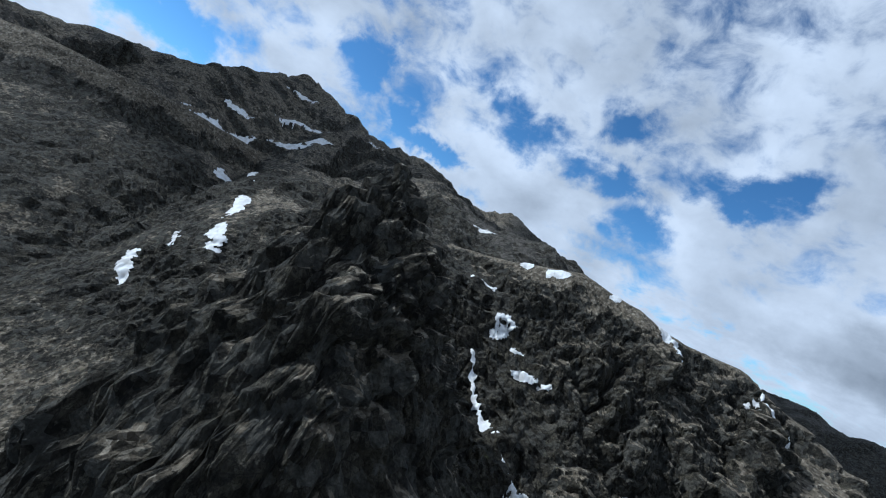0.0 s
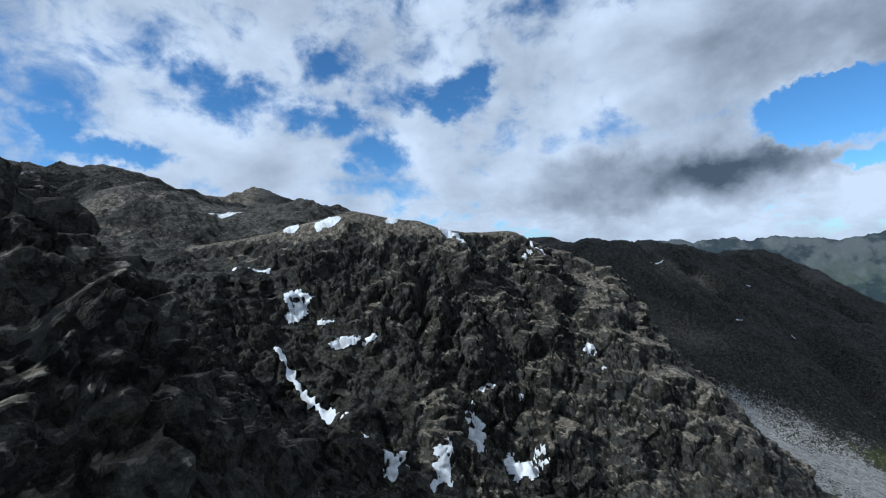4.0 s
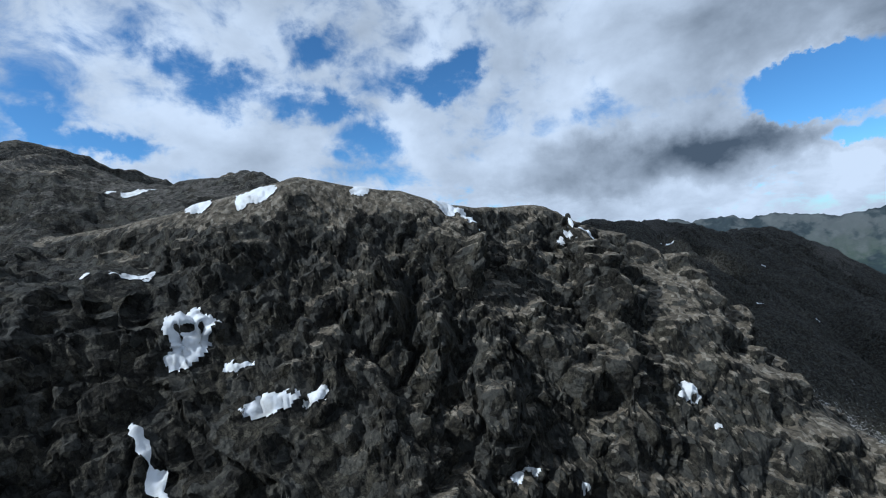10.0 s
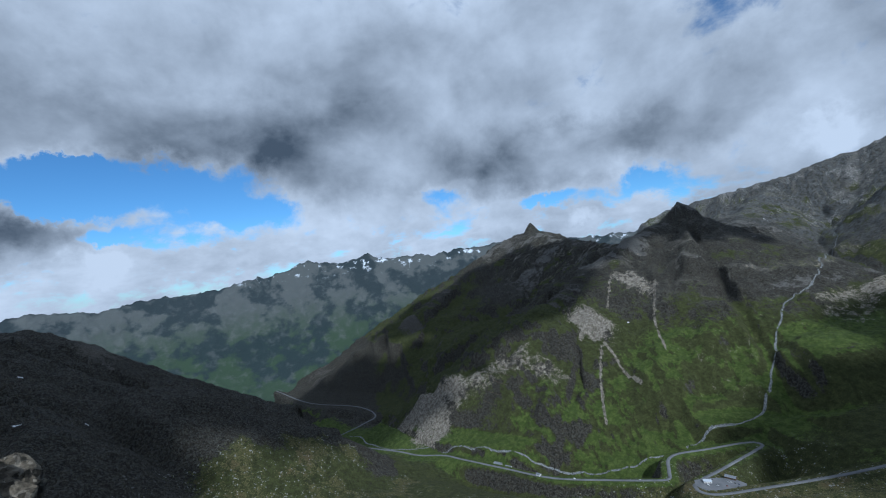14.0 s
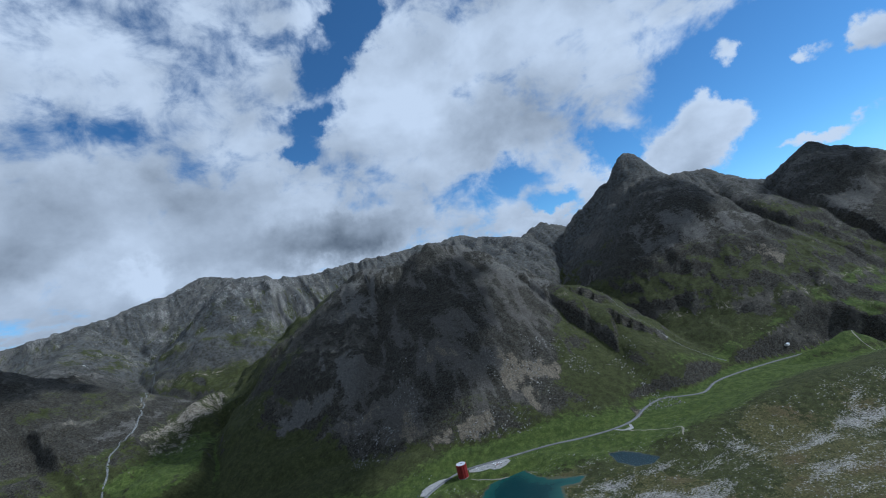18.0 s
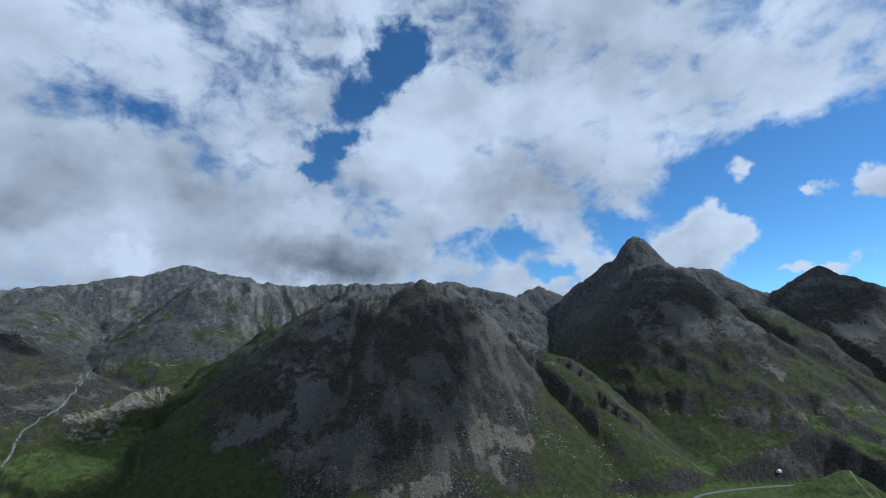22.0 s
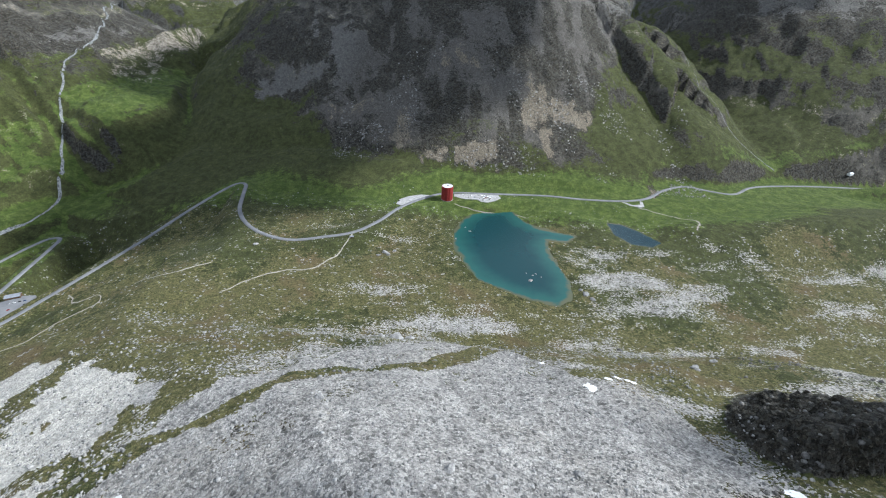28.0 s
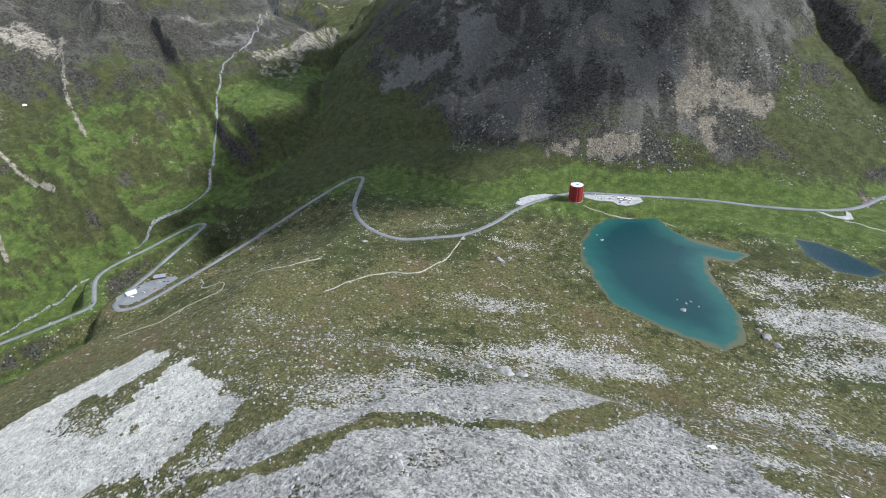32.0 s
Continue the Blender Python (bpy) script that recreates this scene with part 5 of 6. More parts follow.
slab("pavement_east_bay", [(392, 56), (404, 40), (424, 32), (436, 38), (440, 62), (436, 70), (430, 48), (412, 42), (400, 54)], -7.0, -3.3, GRAVEL, "gravel lay-by with a loop beside the road", "pavement")


# ---------------------------------------------------------------- cars
def make_car(paint, van=False):
    car = tagged(empty("van" if van else "car", 0, 0, -900), "", "van" if van else "car", "parked vehicles")
    body = bmesh.new()
    h = 1.15 if van else 0.78
    side = [(-2.1, 0.32), (-2.15, h), (-1.9, h + 0.1), (1.2, h + 0.08), (2.1, h - 0.12), (2.15, 0.35)]
    if van:
        side = [(-2.5, 0.32), (-2.5, 2.1), (1.3, 2.15), (1.9, 1.25), (2.5, 1.05), (2.5, 0.35)]
    lo, hi = [body.verts.new((x, -0.9, z)) for x, z in side], [body.verts.new((x, 0.9, z)) for x, z in side]
    n = len(side)
    for i in range(n):
        body.faces.new((lo[i], lo[(i + 1) % n], hi[(i + 1) % n], hi[i]))
    body.faces.new(lo[::-1])
    body.faces.new(hi)
    bmesh.ops.recalc_face_normals(body, faces=body.faces)
    bmesh.ops.bevel(body, geom=body.edges[:], offset=0.09, segments=1, affect="EDGES")
    part("body", body, paint, car)
    if van:
        part("windscreen", box(0.5, 1.6, 0.6, 1.66, 0, 1.45, 0.1), DARK_GLASS, car)
    else:
        cabin = bmesh.new()
        bmesh.ops.create_cone(cabin, cap_ends=True, segments=4, radius1=1.22, radius2=0.86, depth=0.62, matrix=Matrix.Translation((-0.35, 0, h + 0.36)) @ Matrix.Diagonal((1.65, 0.95, 1, 1)) @ Matrix.Rotation(radians(45), 4, "Z"))
        part("cabin", cabin, DARK_GLASS, car, "dark glazed cabin")
        part("car_roof", box(1.85, 1.05, 0.07, -0.35, 0, h + 0.665, 0.02), paint, car)
    for x in (-1.35, 1.35):
        for y in (-0.82, 0.82):
            wheel = bmesh.new()
            bmesh.ops.create_cone(wheel, cap_ends=True, segments=12, radius1=0.34, radius2=0.34, depth=0.22, matrix=Matrix.Translation((x, y, 0.34)) @ Matrix.Rotation(radians(90), 4, "X"))
            part("wheel", wheel, RUBBER, car)
    return car


SHADES = ("white", "black", "silver", "red", "dark blue")
MODELS = [make_car(p) for p in CAR_PAINTS] + [make_car(CAR_PAINTS[0], True)]
LABELS = [c + " car parked on the gravel of the pass" for c in SHADES] + ["white delivery van standing on the gravel"]
SPOTS = [(38, 14, 80, 0), (46, 14, 85, 1), (52, 24, 10, 0), (60, 16, 30, 4), (70, 10, 75, 2), (78, 4, 60, 1), (84, 16, 20, 3), (92, 8, 100, 1), (98, 26, 15, 0), (106, 20, 70, 2), (86, 28, 12, 1), (-100, -30, 50, 1), (-108, -42, 60, 4),
         (66, 28, 8, 2), (74, 30, 8, 0), (34, 24, 8, 5)]
REST_SPOTS = [(-712, -385, 70, 0), (-708, -372, 70, 1), (-690, -352, 25, 2), (-684, -348, 25, 0), (-678, -344, 25, 1), (-672, -341, 25, 4), (-694, -395, 20, 5), (-686, -380, 40, 0), (-676, -366, 55, 3), (-664, -350, 60, 1), (-660, -362, 60, 0)]
used = set()


def set_car(x, y, z, turn, k):
    m = pose(x, y, z, 0, 0, turn)
    if k in used:
        ob = copy_thing(MODELS[k], m)
    else:
        ob = MODELS[k]
        ob.matrix_basis = m
        used.add(k)
    return tagged(ob, LABELS[k])


for x, y, turn, k in SPOTS:
    set_car(x, y, 0.02 if x > 0 else -0.35, turn, k)
for x, y, turn, k in REST_SPOTS:
    set_car(x, y, -84.75, turn, k)
# cars under way on the road stand where they were
for line, at, k in ((ROAD_EAST, 0.30, 0), (ROAD_EAST, 0.345, 1), (ROAD_EAST, 0.425, 2), (ROAD_EAST, 0.52, 0), (ROAD_EAST, 0.585, 3), (ROAD_EAST, 0.64, 1), (ROAD, 0.86, 0), (ROAD, 0.875, 1), (ROAD, 0.83, 5), (ROAD, 0.70, 0)):
    p = smooth_line(line, 8.0)
    i = int(at * len(p))
    d = p[i + 1] - p[i]
    turn = math.degrees(math.atan2(d[1], d[0]))
    set_car(p[i][0] - 1.7 * d[1] / np.hypot(d[0], d[1]), p[i][1] + 1.7 * d[0] / np.hypot(d[0], d[1]), p[i][2] + 0.41, turn, k)


# ---------------------------------------------------------------- stalls and buildings
def stall(x, y, turn):
    s = tagged(empty("market_stall", x, y, 0.02, turn), "white canvas market stall on four poles in the yard", "stall", "market stalls")
    roof = bmesh.new()
    bmesh.ops.create_cone(roof, cap_ends=True, segments=4, radius1=2.9, radius2=0.15, depth=1.1, matrix=Matrix.Translation((0, 0, 3.0)) @ Matrix.Rotation(radians(45), 4, "Z"))
    part("canopy", roof, CANVAS, s, "white pointed canopy")
    for px in (-1.9, 1.9):
        for py in (-1.9, 1.9):
            part("pole", box(0.1, 0.1, 2.5, px, py, 0), STEEL, s)
    part("counter", box(3.4, 0.7, 0.95, 0, -1.2, 0, 0.04), BROWN_WOOD, s)


for x, y, turn in ((76, 22, 10), (82, 22, 10), (88, 20, 15), (94, 17, 20), (80, 13, 5)):
    stall(x, y, turn)


def house(name, x, y, z, turn, sx, sy, wall, rise, wall_mat, roof_mat, label, windows=3):
    h = tagged(empty(name, x, y, z, turn), label, "building")
    body = box(sx, sy, wall + 1.5, 0, 0, -1.5)
    for s in (-1, 1):
        a, b, c = (s * sx / 2, -sy / 2, wall), (s * sx / 2, sy / 2, wall), (s * sx / 2, 0, wall + rise * 0.98)
        body.faces.new([body.verts.new(p) for p in ((a, b, c) if s > 0 else (b, a, c))])
    part("wall", body, wall_mat, h)
    part("roof", gable(sx, sy, wall + 0.05, rise, 0.6, 0.25), roof_mat, h)
    for s in (-1, 1):
        for i in range(windows):
            w = part("window", box(1.1, 0.16, 1.3, 0, 0, 0), DARK_GLASS, h, "", pose((i - (windows - 1) / 2) * sx / (windows + 0.6), s * sy / 2, 1.1))
            part("sill", box(1.4, 0.3, 0.1, 0, 0, -0.1), GREY_STONE, w)
    part("door", box(0.16, 1.1, 2.1, sx / 2, sy * 0.2, 0), BROWN_WOOD, h)
    part("chimney", box(0.7, 0.7, 1.8, sx * 0.22, sy * 0.12, wall + rise * 0.6), GREY_STONE, h)
    return h


house("rest_house", -704, -388, -84.75, 62, 15, 9, 4.0, 1.6, WHITE_WALL, PALE_ROOF, "low white roadside house with a pale metal roof")
house("garage_building", -697, -335, -85.6, 32, 20, 11, 4.5, 2.0, BROWN_WOOD, GREY_ROOF, "long roadside building with a grey metal roof", 5)
house("shed", -160, -192, ground_z(-160, -192) + 0.2, 20, 6, 5, 2.4, 1.2, BROWN_WOOD, GREY_ROOF, "small dark wooden shed beside the road bend", 1)
house("alpine_hut", 1100, 352, ground_z(1100, 352) + 0.5, 30, 16, 9, 4.0, 2.6, WHITE_WALL, PALE_ROOF, "white alpine hut with a pale roof below the mountain")
house("farmhouse", -1120, -690, ground_z(-1120, -690) + 0.6, 35, 18, 11, 5.0, 3.2, WHITE_WALL, GREY_ROOF, "white alpine farmhouse beside the valley road")
house("barn", -1150, -712, ground_z(-1150, -712) + 0.6, 40, 24, 12, 4.5, 3.0, GREY_STONE, GREY_ROOF, "long grey barn beside the valley road", 4)
house("stable", -1085, -660, ground_z(-1085, -660) + 0.6, 30, 13, 8, 3.2, 2.2, WHITE_WALL, PALE_ROOF, "small pale stable beside the valley road", 2)
house("roadside_house", -1000, -648, ground_z(-1000, -648) + 0.6, 30, 11, 8, 4.2, 2.6, WHITE_WALL, GREY_ROOF, "white house below the valley road", 2)


# ---------------------------------------------------------------- avalanche barriers on the slope
def barrier(ax, ay, bx, by):
    n = max(3, int(math.hypot(bx - ax, by - ay) / 6))
    z = ground_z(ax, ay)
    f = tagged(empty("avalanche_barrier", ax, ay, z), "rusty steel avalanche barrier in a row across the slope", "barrier", "avalanche barriers")
    pts = [(ax + (bx - ax) * i / n, ay + (by - ay) * i / n) for i in range(n + 1)]
    pts = [(x - ax, y - ay, ground_z(x, y) - z) for x, y in pts]
    for p in pts:
        part("post", box(0.4, 0.4, 4.6, p[0], p[1], p[2] - 0.8), STEEL, f)
    for p, q in zip(pts, pts[1:]):
        for up in (1.0, 2.0, 3.0):
            b = bmesh.new()
            ends = [[b.verts.new((r[0] + o[0], r[1] + o[1], r[2] + up + o[2])) for o in ((0, 0, 0), (0.3, 0.3, 0), (0.3, 0.3, 0.5), (0, 0, 0.5))] for r in (p, q)]
            for i in range(4):
                b.faces.new((ends[0][i], ends[0][(i + 1) % 4], ends[1][(i + 1) % 4], ends[1][i]))
            part("rail", b, STEEL, f)


for k in range(7):
    x, y = -1420 - 9 * k, -660 + 26 * k
    barrier(x, y, x + 58, y + 30)


# ---------------------------------------------------------------- streams and footpaths, draped over the ground
def draped(line, half, lift, step, wobble=0.0, seed=0, torn=0.5, grain=30):
    p = smooth_line([(x, y, 0) for x, y in line], step)
    p[:, 0] += wobble * fbm(p[:, 0], p[:, 1], 60, 3, seed)
    p[:, 1] += wobble * fbm(p[:, 0], p[:, 1], 60, 3, seed + 9)
    d = np.gradient(p[:, :2], axis=0)
    d /= np.linalg.norm(d, axis=1, keepdims=True) + 1e-9
    wide = half * (1 + torn * fbm(p[:, 0], p[:, 1], grain, 3, seed + 5))
    cols = (-1.0, -0.5, 0.0, 0.5, 1.0)
    px = np.stack([p[:, 0] - d[:, 1] * wide * c for c in cols], 1)
    py = np.stack([p[:, 1] + d[:, 0] * wide * c for c in cols], 1)
    pz = np.array([[ground_z(a, b) for a, b in zip(ra, rb)] for ra, rb in zip(px, py)]) + lift
    pz[:, 0] -= 0.5
    pz[:, -1] -= 0.5
    return grid_mesh("strip", px, py, pz, False)


for name, line, half, mat, label in (
        ("water_stream", [(-1700, 1500), (-1480, 1120), (-1290, 800), (-1150, 560), (-1095, 372), (-1010, 200), (-930, 60), (-900, -60), (-930, -180), (-960, -320), (-1000, -430)], 2.6, STREAM, "shallow mountain stream in a pale stony bed"),
        ("water_brook", [(-1000, -430), (-1080, -560), (-1200, -690), (-1320, -800), (-1500, -1010), (-1750, -1150)], 2.6, STREAM, "shallow valley brook between meadows"),
        ("water_rill", [(760, 900), (700, 620), (720, 480), (800, 400), (880, 330)], 1.3, STREAM, "thin mountain rill running down the side valley")):
    me = draped(line, half, 0.7, 9.0, 14.0, 7)
    me.materials.append(mat)
    tagged(new(name, me), label, "stream", kind="structure")
for line, half in (([(-161, -180), (-166, -215), (-172, -250), (-200, -290), (-240, -300), (-275, -330), (-300, -370)], 1.3), ([(-600, -330), (-560, -360), (-530, -345), (-510, -370), (-545, -410), (-560, -450), (-600, -490)], 1.1),
                   ([(20, -14), (60, -26), (104, -30), (140, -26), (170, -40)], 1.0), ([(-360, -300), (-400, -340), (-470, -380), (-520, -420)], 1.2), ([(1290, 330), (1240, 240), (1260, 160)], 1.5), ([(424, 34), (452, 22), (480, 8), (505, -18), (512, -45), (500, -80)], 1.6)):
    me = draped(line, half, 0.42, 5.0, 9.0, 3)
    me.materials.append(TRAIL)
    tagged(new("footpath", me), "trodden pale footpath across the pasture", "path", kind="structure")


# ---------------------------------------------------------------- patches of old snow
# x, y, half width, half length, bearing of the fall line
FACE_SNOW = [(156, -1188, 7.4, 11.5, 5), (145, -1180, 4.2, 2.7, 2), (136, -1170, 7.9, 3.6, -1), (124, -1168, 4.4, 2.3, -6), (174, -1211, 5.9, 4.7, 10), (186, -1207, 1.8, 2.0, 13), (56, -1144, 3.0, 2.0, -32), (82, -1141, 4.8, 6.1, -24), (74, -1150, 2.2, 1.6, -25), (69, -1149, 2.5, 1.4, -27), (12, -1150, 4.7, 3.8, -42), (9, -1141, 2.1, 2.0, -45)]
GULLY_SNOW = [(126, -1123, 6.5, 5, -12), (104, -1120, 6.0, 9, -18), (85, -1137, 5.6, 8, -21), (72, -1128, 13, 5, -26)]
TOP_SNOW = [(136, -1220, 9.2, 5.5, -1), (159, -1228, 6.1, 4.8, 5), (202, -1327, 17, 4.5, 11), (239, -1328, 9.7, 7.3, 17), (217, -1347, 6.9, 5.0, 13), (99, -1216, 3.6, 4.0, -11), (66, -1212, 5.0, 6.0, -23), (58, -1207, 5.6, 6.0, -23), (9, -1206, 3.4, 7.2, -34), (4, -1200, 6.2, 2.7, -35), (-9, -1202, 2.3, 7.2, -38)]
EAST_SNOW = [(554, -1536, 40, 16, 34), (497, -1497, 21, 12, 31), (521, -1480, 25, 8, 34), (568, -1431, 17, 14, 40), (580, -1390, 32, 7, 43), (603, -1450, 24, 9, 41), (481, -1336, 24, 10, 39), (440, -1318, 6.2, 28, 37), (371, -1223, 7.1, 18, 37), (353, -1189, 7.3, 22, 38), (376, -1182, 4.0, 14, 42), (383, -1162, 6.5, 15, 46), (235, -1330, 8.3, 6, 11), (587, -1357, 23, 5, 46), (620, -1600, 26, 8, 34), (470, -1600, 20, 7, 30)]
SLOPE_SNOW = [(155, -796, 2.6, 8, 139), (160, -786, 2.4, 5, 120), (202, -781, 3.9, 5, 132), (259, -682, 7.0, 3.5, 139), (200, -560, 10, 5, 157), (520, -600, 8.0, 10, 126), (180, -566, 3.9, 3.5, 160), (-170, -735, 10, 20, -106), (-168, -716, 3.5, 5, -109), (158, -582, 8.0, 6, 148), (128, -530, 3.5, 4, 159)]
WEST_SNOW = [(-415, -1250, 10, 4, -72), (-345, -1101, 9, 7, -80), (-354, -1316, 5, 2.5, -65), (-470, -1300, 4, 2, -70), (-820, -1900, 26, 5, -50), (-900, -1820, 12, 4, -50), (-1010, -1800, 9, 4, -55), (-1100, -1850, 10, 4, -60), (-1180, -1780, 8, 4, -60), (-960, -1650, 10, 5, -55), (-1394, -52, 16, 6, -124), (-1280, -1900, 9, 4, -60), (-850, -1700, 9, 5, -53)]
MASSIF_SNOW = [(-2118, 2252, 40, 40, -147), (-2117, 2489, 45, 40, -148), (-1979, 2528, 28, 50, -150), (-1961, 1353, 34, 30, -140), (741, 1815, 20, 30, 166), (828, 1724, 18, 20, 164), (-646, 2091, 40, 16, -167), (-2395, 2254, 36, 18, -143), (-2050, 2380, 14, 60, -148), (-1900, 2420, 12, 50, -150), (1850, 1400, 30, 10, 150), (242, -2440, 22, 10, 10), (330, -2440, 16, 7, 10)]


def snow_patch(x, y, wide, long, bearing_to, seed):
    """A tongue of snow cut out of the ground's own surface and raised by its thickness."""
    z = ground_z(x, y)
    reach = 1.5 * max(wide, long)
    sel = np.argwhere((np.abs(GX - x) < reach) & (np.abs(GY - y) < reach) & (np.abs(GZ - z) < reach))
    if len(sel) < 12:
        return
    (i0, j0), (i1, j1) = sel.min(0), sel.max(0)
    px, py, pz, nn = GX[i0:i1 + 1, j0:j1 + 1], GY[i0:i1 + 1, j0:j1 + 1], GZ[i0:i1 + 1, j0:j1 + 1], normal[i0:i1 + 1, j0:j1 + 1]
    ball = (px - x) ** 2 + (py - y) ** 2 + (pz - z) ** 2 < reach ** 2
    if px.size < 4000:
        # a finer net, so that the edge can be ragged
        fine = 4 if px.size < 1200 else 2
        ri, rj = [np.arange((m - 1) * fine + 1) / fine for m in px.shape]
        i, j = np.minimum(ri.astype(int), px.shape[0] - 2), np.minimum(rj.astype(int), px.shape[1] - 2)
        u, v = (ri - i)[:, None], (rj - j)[None, :]

        def finer(g):
            u_, v_ = (u[..., None], v[..., None]) if g.ndim == 3 else (u, v)
            return (g[np.ix_(i, j)] * (1 - v_) + g[np.ix_(i, j + 1)] * v_) * (1 - u_) + (g[np.ix_(i + 1, j)] * (1 - v_) + g[np.ix_(i + 1, j + 1)] * v_) * u_

        px, py, pz, nn = finer(px), finer(py), finer(pz), finer(nn)
        ball = (px - x) ** 2 + (py - y) ** 2 + (pz - z) ** 2 < reach ** 2
    n = nn[ball].mean(0)
    n /= np.linalg.norm(n)
    a = np.array([math.cos(radians(bearing_to)), math.sin(radians(bearing_to)), 0.0])
    a -= n * (a @ n)
    a /= np.linalg.norm(a)
    b = np.cross(n, a)
    off = np.stack([px - x, py - y, pz - z], -1)
    s = 0.45 * min(wide, long) + 1.2
    d = np.sqrt(((off @ a) / wide) ** 2 + ((off @ b) / long) ** 2) + 1.15 * fbm(px + 0.6 * pz, py - 0.6 * pz, 3.0 * s, 5, seed, 0.66) + 0.45 * fbm(px, py + 2.0 * pz, 1.1 * s, 3, seed + 7) + 0.12
    inner = (d < 1.0) & ball
    quad = inner[:-1, :-1] & inner[1:, :-1] & inner[1:, 1:] & inner[:-1, 1:]
    if quad.sum() < 4:
        return
    thick = 0.25 + 0.5 * np.clip(1 - d, 0, 0.6)
    q = np.stack([px, py, pz], -1) + nn * thick[..., None]
    q[..., 2] += 0.15
    idx = -np.ones(inner.shape, int)
    faces = []
    verts = []
    for i, j in np.argwhere(quad):
        f = []
        for di, dj in ((0, 0), (0, 1), (1, 1), (1, 0)):
            if idx[i + di, j + dj] < 0:
                idx[i + di, j + dj] = len(verts)
                verts.append(q[i + di, j + dj])
            f.append(idx[i + di, j + dj])
        faces.append(f)
    me = bpy.data.meshes.new("snow_patch")
    me.from_pydata([tuple(map(float, v)) for v in verts], [], faces)
    me.polygons.foreach_set("use_smooth", np.ones(len(me.polygons), bool))
    me.materials.append(SNOW)
    tagged(new("snow_patch", me), "patch of old white snow lying in a hollow of the rock", "snow", "snow patches")


for n, rows in enumerate((FACE_SNOW, GULLY_SNOW, TOP_SNOW, EAST_SNOW, SLOPE_SNOW, WEST_SNOW, MASSIF_SNOW)):
    for k, row in enumerate(rows):
        x, y, wide, long, fall_to = row
        far = 0.6 if n == 6 else 1.0
        snow_patch(x, y, wide * far, long * far * far, fall_to, 200 + 20 * n + k)


me = draped([(166, -1172), (162, -1166), (156, -1157), (149, -1147), (142, -1138), (135, -1130), (126, -1123)], 1.25, 0.5, 0.5, 3.0, 11, 1.7, 2.6)
me.materials.append(SNOW)
tagged(new("snow_patch", me), "thin tongue of old snow running down a gully", "snow", "snow patches")


# ---------------------------------------------------------------- boulders
def rock_base(seed):
    """A broken stone of about twenty faces."""
    rng = random.Random(seed)
    bm = bmesh.new()
    bmesh.ops.create_icosphere(bm, subdivisions=1, radius=1.0)
    v = np.array([tuple(p.co * rng.uniform(0.72, 1.25)) for p in bm.verts], np.float32)
    f = np.array([[p.index for p in q.verts] for q in bm.faces], np.int32)
    bm.free()
    return v, f


def stones(name, xs, ys, sizes, mat, label, seed):
    """Loose stones sunk a third into the ground, joined because nobody could count them."""
    rng = np.random.default_rng(seed)
    bases = [rock_base(seed + i) for i in range(6)]
    vs, fs, base = [], [], 0
    for x, y, s in zip(xs, ys, sizes):
        v, f = bases[int(rng.integers(6))]
        a = rng.uniform(0, 2 * math.pi)
        c, si = math.cos(a), math.sin(a)
        k = rng.uniform(0.7, 1.3, 3) * (1.0, 1.0, 0.75)
        w = v * k * s
        w = np.stack([w[:, 0] * c - w[:, 1] * si + x, w[:, 0] * si + w[:, 1] * c + y, w[:, 2] + ground_z(x, y) + 0.25 * s], 1)
        vs.append(w)
        fs.append(f + base)
        base += len(v)
    vs, fs = np.concatenate(vs), np.concatenate(fs)
    me = bpy.data.meshes.new(name)
    me.vertices.add(len(vs))
    me.vertices.foreach_set("co", vs.astype(np.float32).ravel())
    me.loops.add(fs.size)
    me.loops.foreach_set("vertex_index", fs.ravel())
    me.polygons.add(len(fs))
    me.polygons.foreach_set("loop_start", np.arange(0, fs.size, 3, dtype=np.int32))
    me.polygons.foreach_set("loop_total", np.full(len(fs), 3, np.int32))
    me.update(calc_edges=True)
    me.materials.append(mat)
    return tagged(new(name, me), label, "stones", kind="stuff")


def stone_material():
    m, t = material("loose_stone")
    geo = t.add("ShaderNodeNewGeometry")
    n = t.noise(geo.outputs["Position"], 1.3, 4, 0.65)
    c = t.mix(geo.outputs["Random Per Island"], rgb(0.13, 0.127, 0.12), rgb(0.36, 0.352, 0.335))
    c = t.mix(t.ramp(n, 0.45, 0.7, 0.0, 0.5), c, rgb(0.12, 0.115, 0.10))
    finish(t, c, 0.95, n, 0.6, 0.2)
    return m


LOOSE = stone_material()
rng = np.random.default_rng(5)


def scatter(count, x0, x1, y0, y1, want):
    """Random spots in a stretch of the plan, kept where the noise wants them."""
    x, y = rng.uniform(x0, x1, count * 3), rng.uniform(y0, y1, count * 3)
    keep = want(x, y) > rng.random(count * 3)
    return x[keep][:count], y[keep][:count]


def dry(x, y):
    return (inside(x, y, LAKE) > 3) & (inside(x, y, POND) > 2)


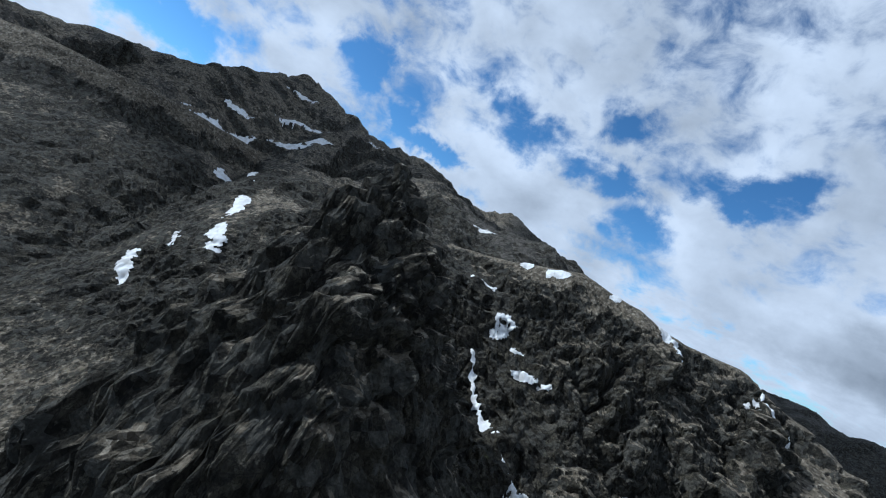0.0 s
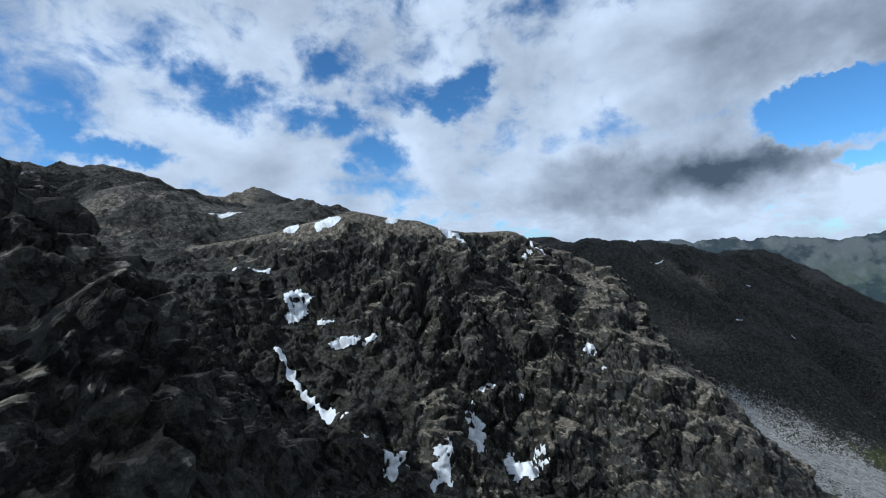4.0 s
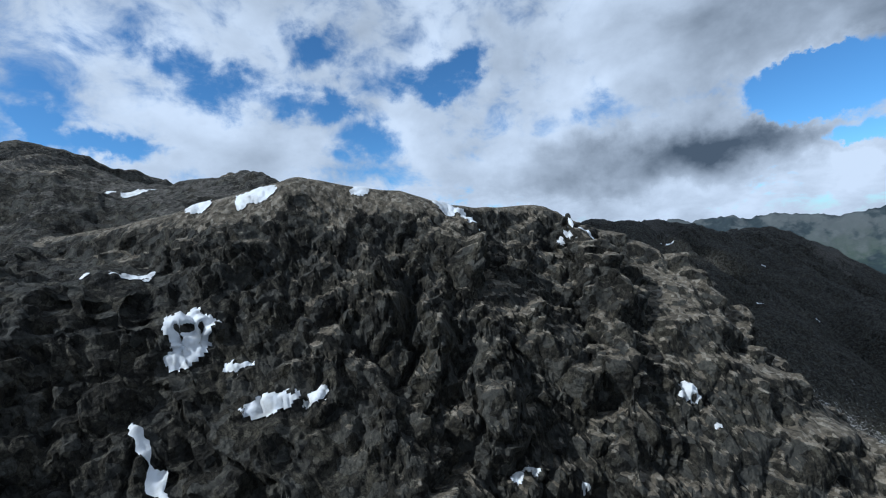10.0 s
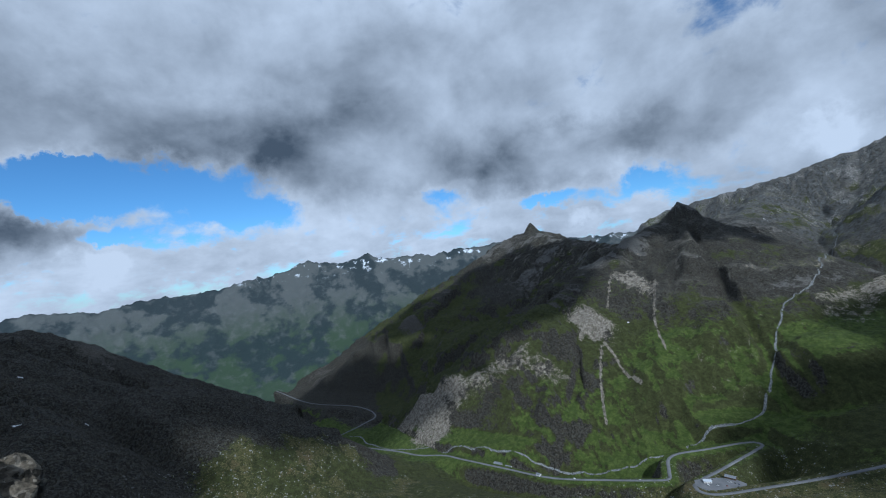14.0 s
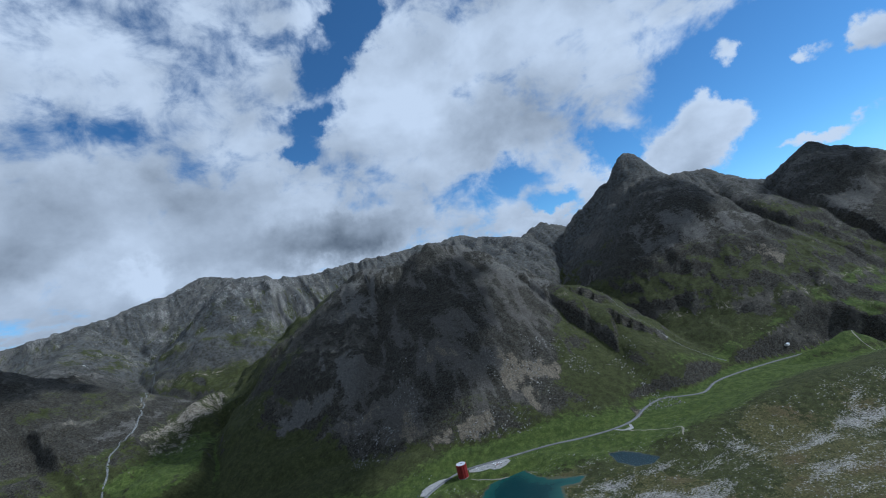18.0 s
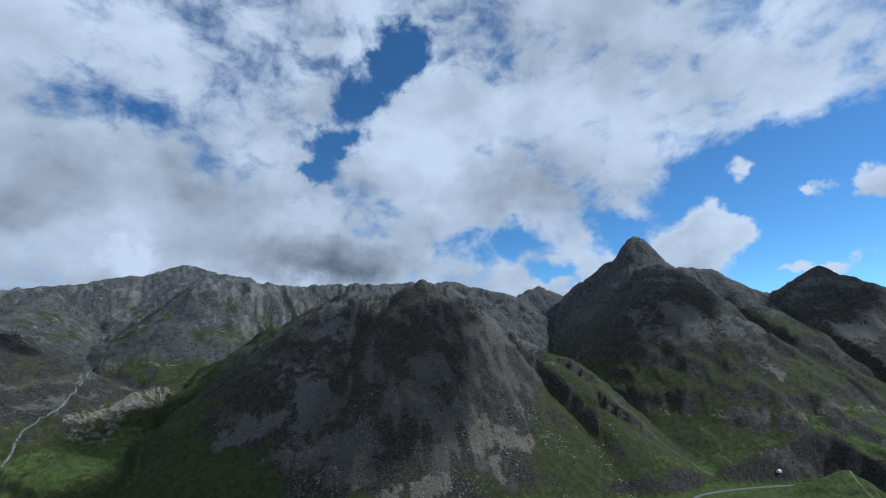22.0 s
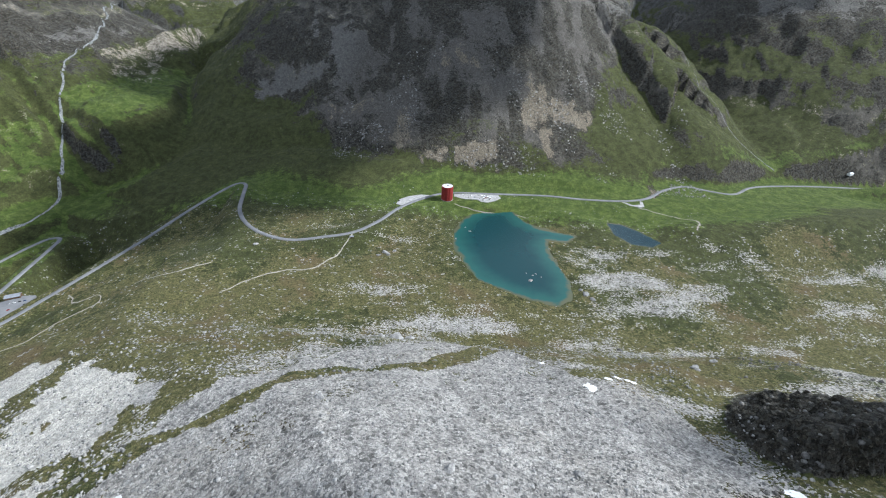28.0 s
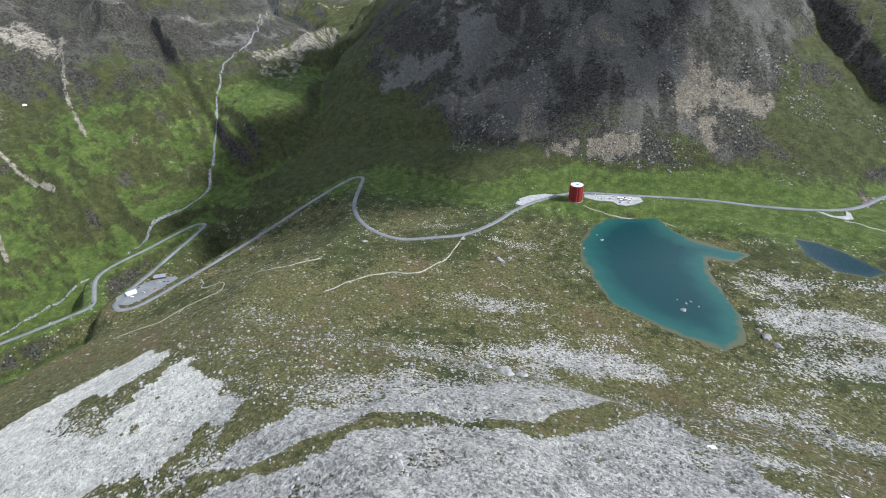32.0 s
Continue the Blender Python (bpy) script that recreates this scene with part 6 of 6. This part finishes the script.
x, y = scatter(9000, -380, 280, -900, -440, lambda x, y: 0.25 + 0.9 * ramp(fbm(x, y, 60, 3, 301), -0.2, 0.3))
stones("talus_stones", x, y, 0.5 + 1.1 * rng.random(len(x)) ** 3, LOOSE, "grey broken stones of the talus slope", 31)
x, y = scatter(2300, -560, 700, -520, 60, lambda x, y: (1 - ramp(x, 240, 280) * ramp(-y, 440, 500)) * ramp(fbm(x, y, 45, 3, 303), 0.05, 0.4) * dry(x, y) * (np.hypot(x - 40, y - 10) > 90))
stones("pasture_stones", x, y, 0.4 + 1.3 * rng.random(len(x)) ** 3, LOOSE, "pale stones strewn over the pasture round the lake", 37)
x, y = scatter(2600, -300, 620, 120, 420, lambda x, y: ramp(fbm(x, y, 60, 3, 305), -0.05, 0.35))
stones("foot_stones", x, y, 0.7 + 2.2 * rng.random(len(x)) ** 3, LOOSE, "pale blocks fallen to the foot of the mountain", 41)
x, y = scatter(900, 240, 700, -760, -420, lambda x, y: ramp(fbm(x, y, 50, 3, 307), -0.1, 0.3))
stones("crag_stones", x, y, 0.7 + 2.0 * rng.random(len(x)) ** 3, DARK_STONE, "dark grey blocks round the black crag", 43)


def boulder(x, y, z, size, seed, label, mat):
    bm = bmesh.new()
    bmesh.ops.create_icosphere(bm, subdivisions=3, radius=1.0)
    for v in bm.verts:
        p = v.co.copy()
        v.co = p * (0.9 + 0.45 * noise.noise(p * 1.1 + Vector((seed, 0, 0))) + 0.18 * noise.noise(p * 3.1))
        v.co.z = max(v.co.z, -0.4) * 0.75
    bmesh.ops.scale(bm, vec=(size, size * 0.8, size * 0.75), verts=bm.verts)
    ob = new("boulder", mesh_of(bm, "boulder", mat))
    ob.matrix_basis = pose(x, y, z, 0, 0, seed * 37)
    return tagged(ob, label, "boulder", "boulders")


for k, (x, y, s) in enumerate(((155, -271, 4.2), (53, -117, 3.4), (160, -255, 2.2), (166, -250, 2.0), (150, -250, 1.4), (174, -258, 1.6), (44, -102, 2.0), (27, -150, 2.2))):
    boulder(x, y, -14.3, s, k + 1, "pale boulder standing in the shallow lake", GREY_STONE)
for k, (x, y, s) in enumerate(((-30, -480, 9), (-14, -476, 6), (-50, -470, 5), (-95, -215, 6), (-88, -222, 5), (-104, -226, 4), (-80, -205, 4), (238, -300, 6), (246, -312, 5), (232, -288, 4), (-320, -230, 5), (40, -700, 4), (120, -690, 3.5), (-60, -640, 4), (300, -500, 6), (340, -470, 5))):
    boulder(x, y, ground_z(x, y) + 0.2, s, k + 20, "large grey boulder bedded in turf and stones", GREY_STONE)
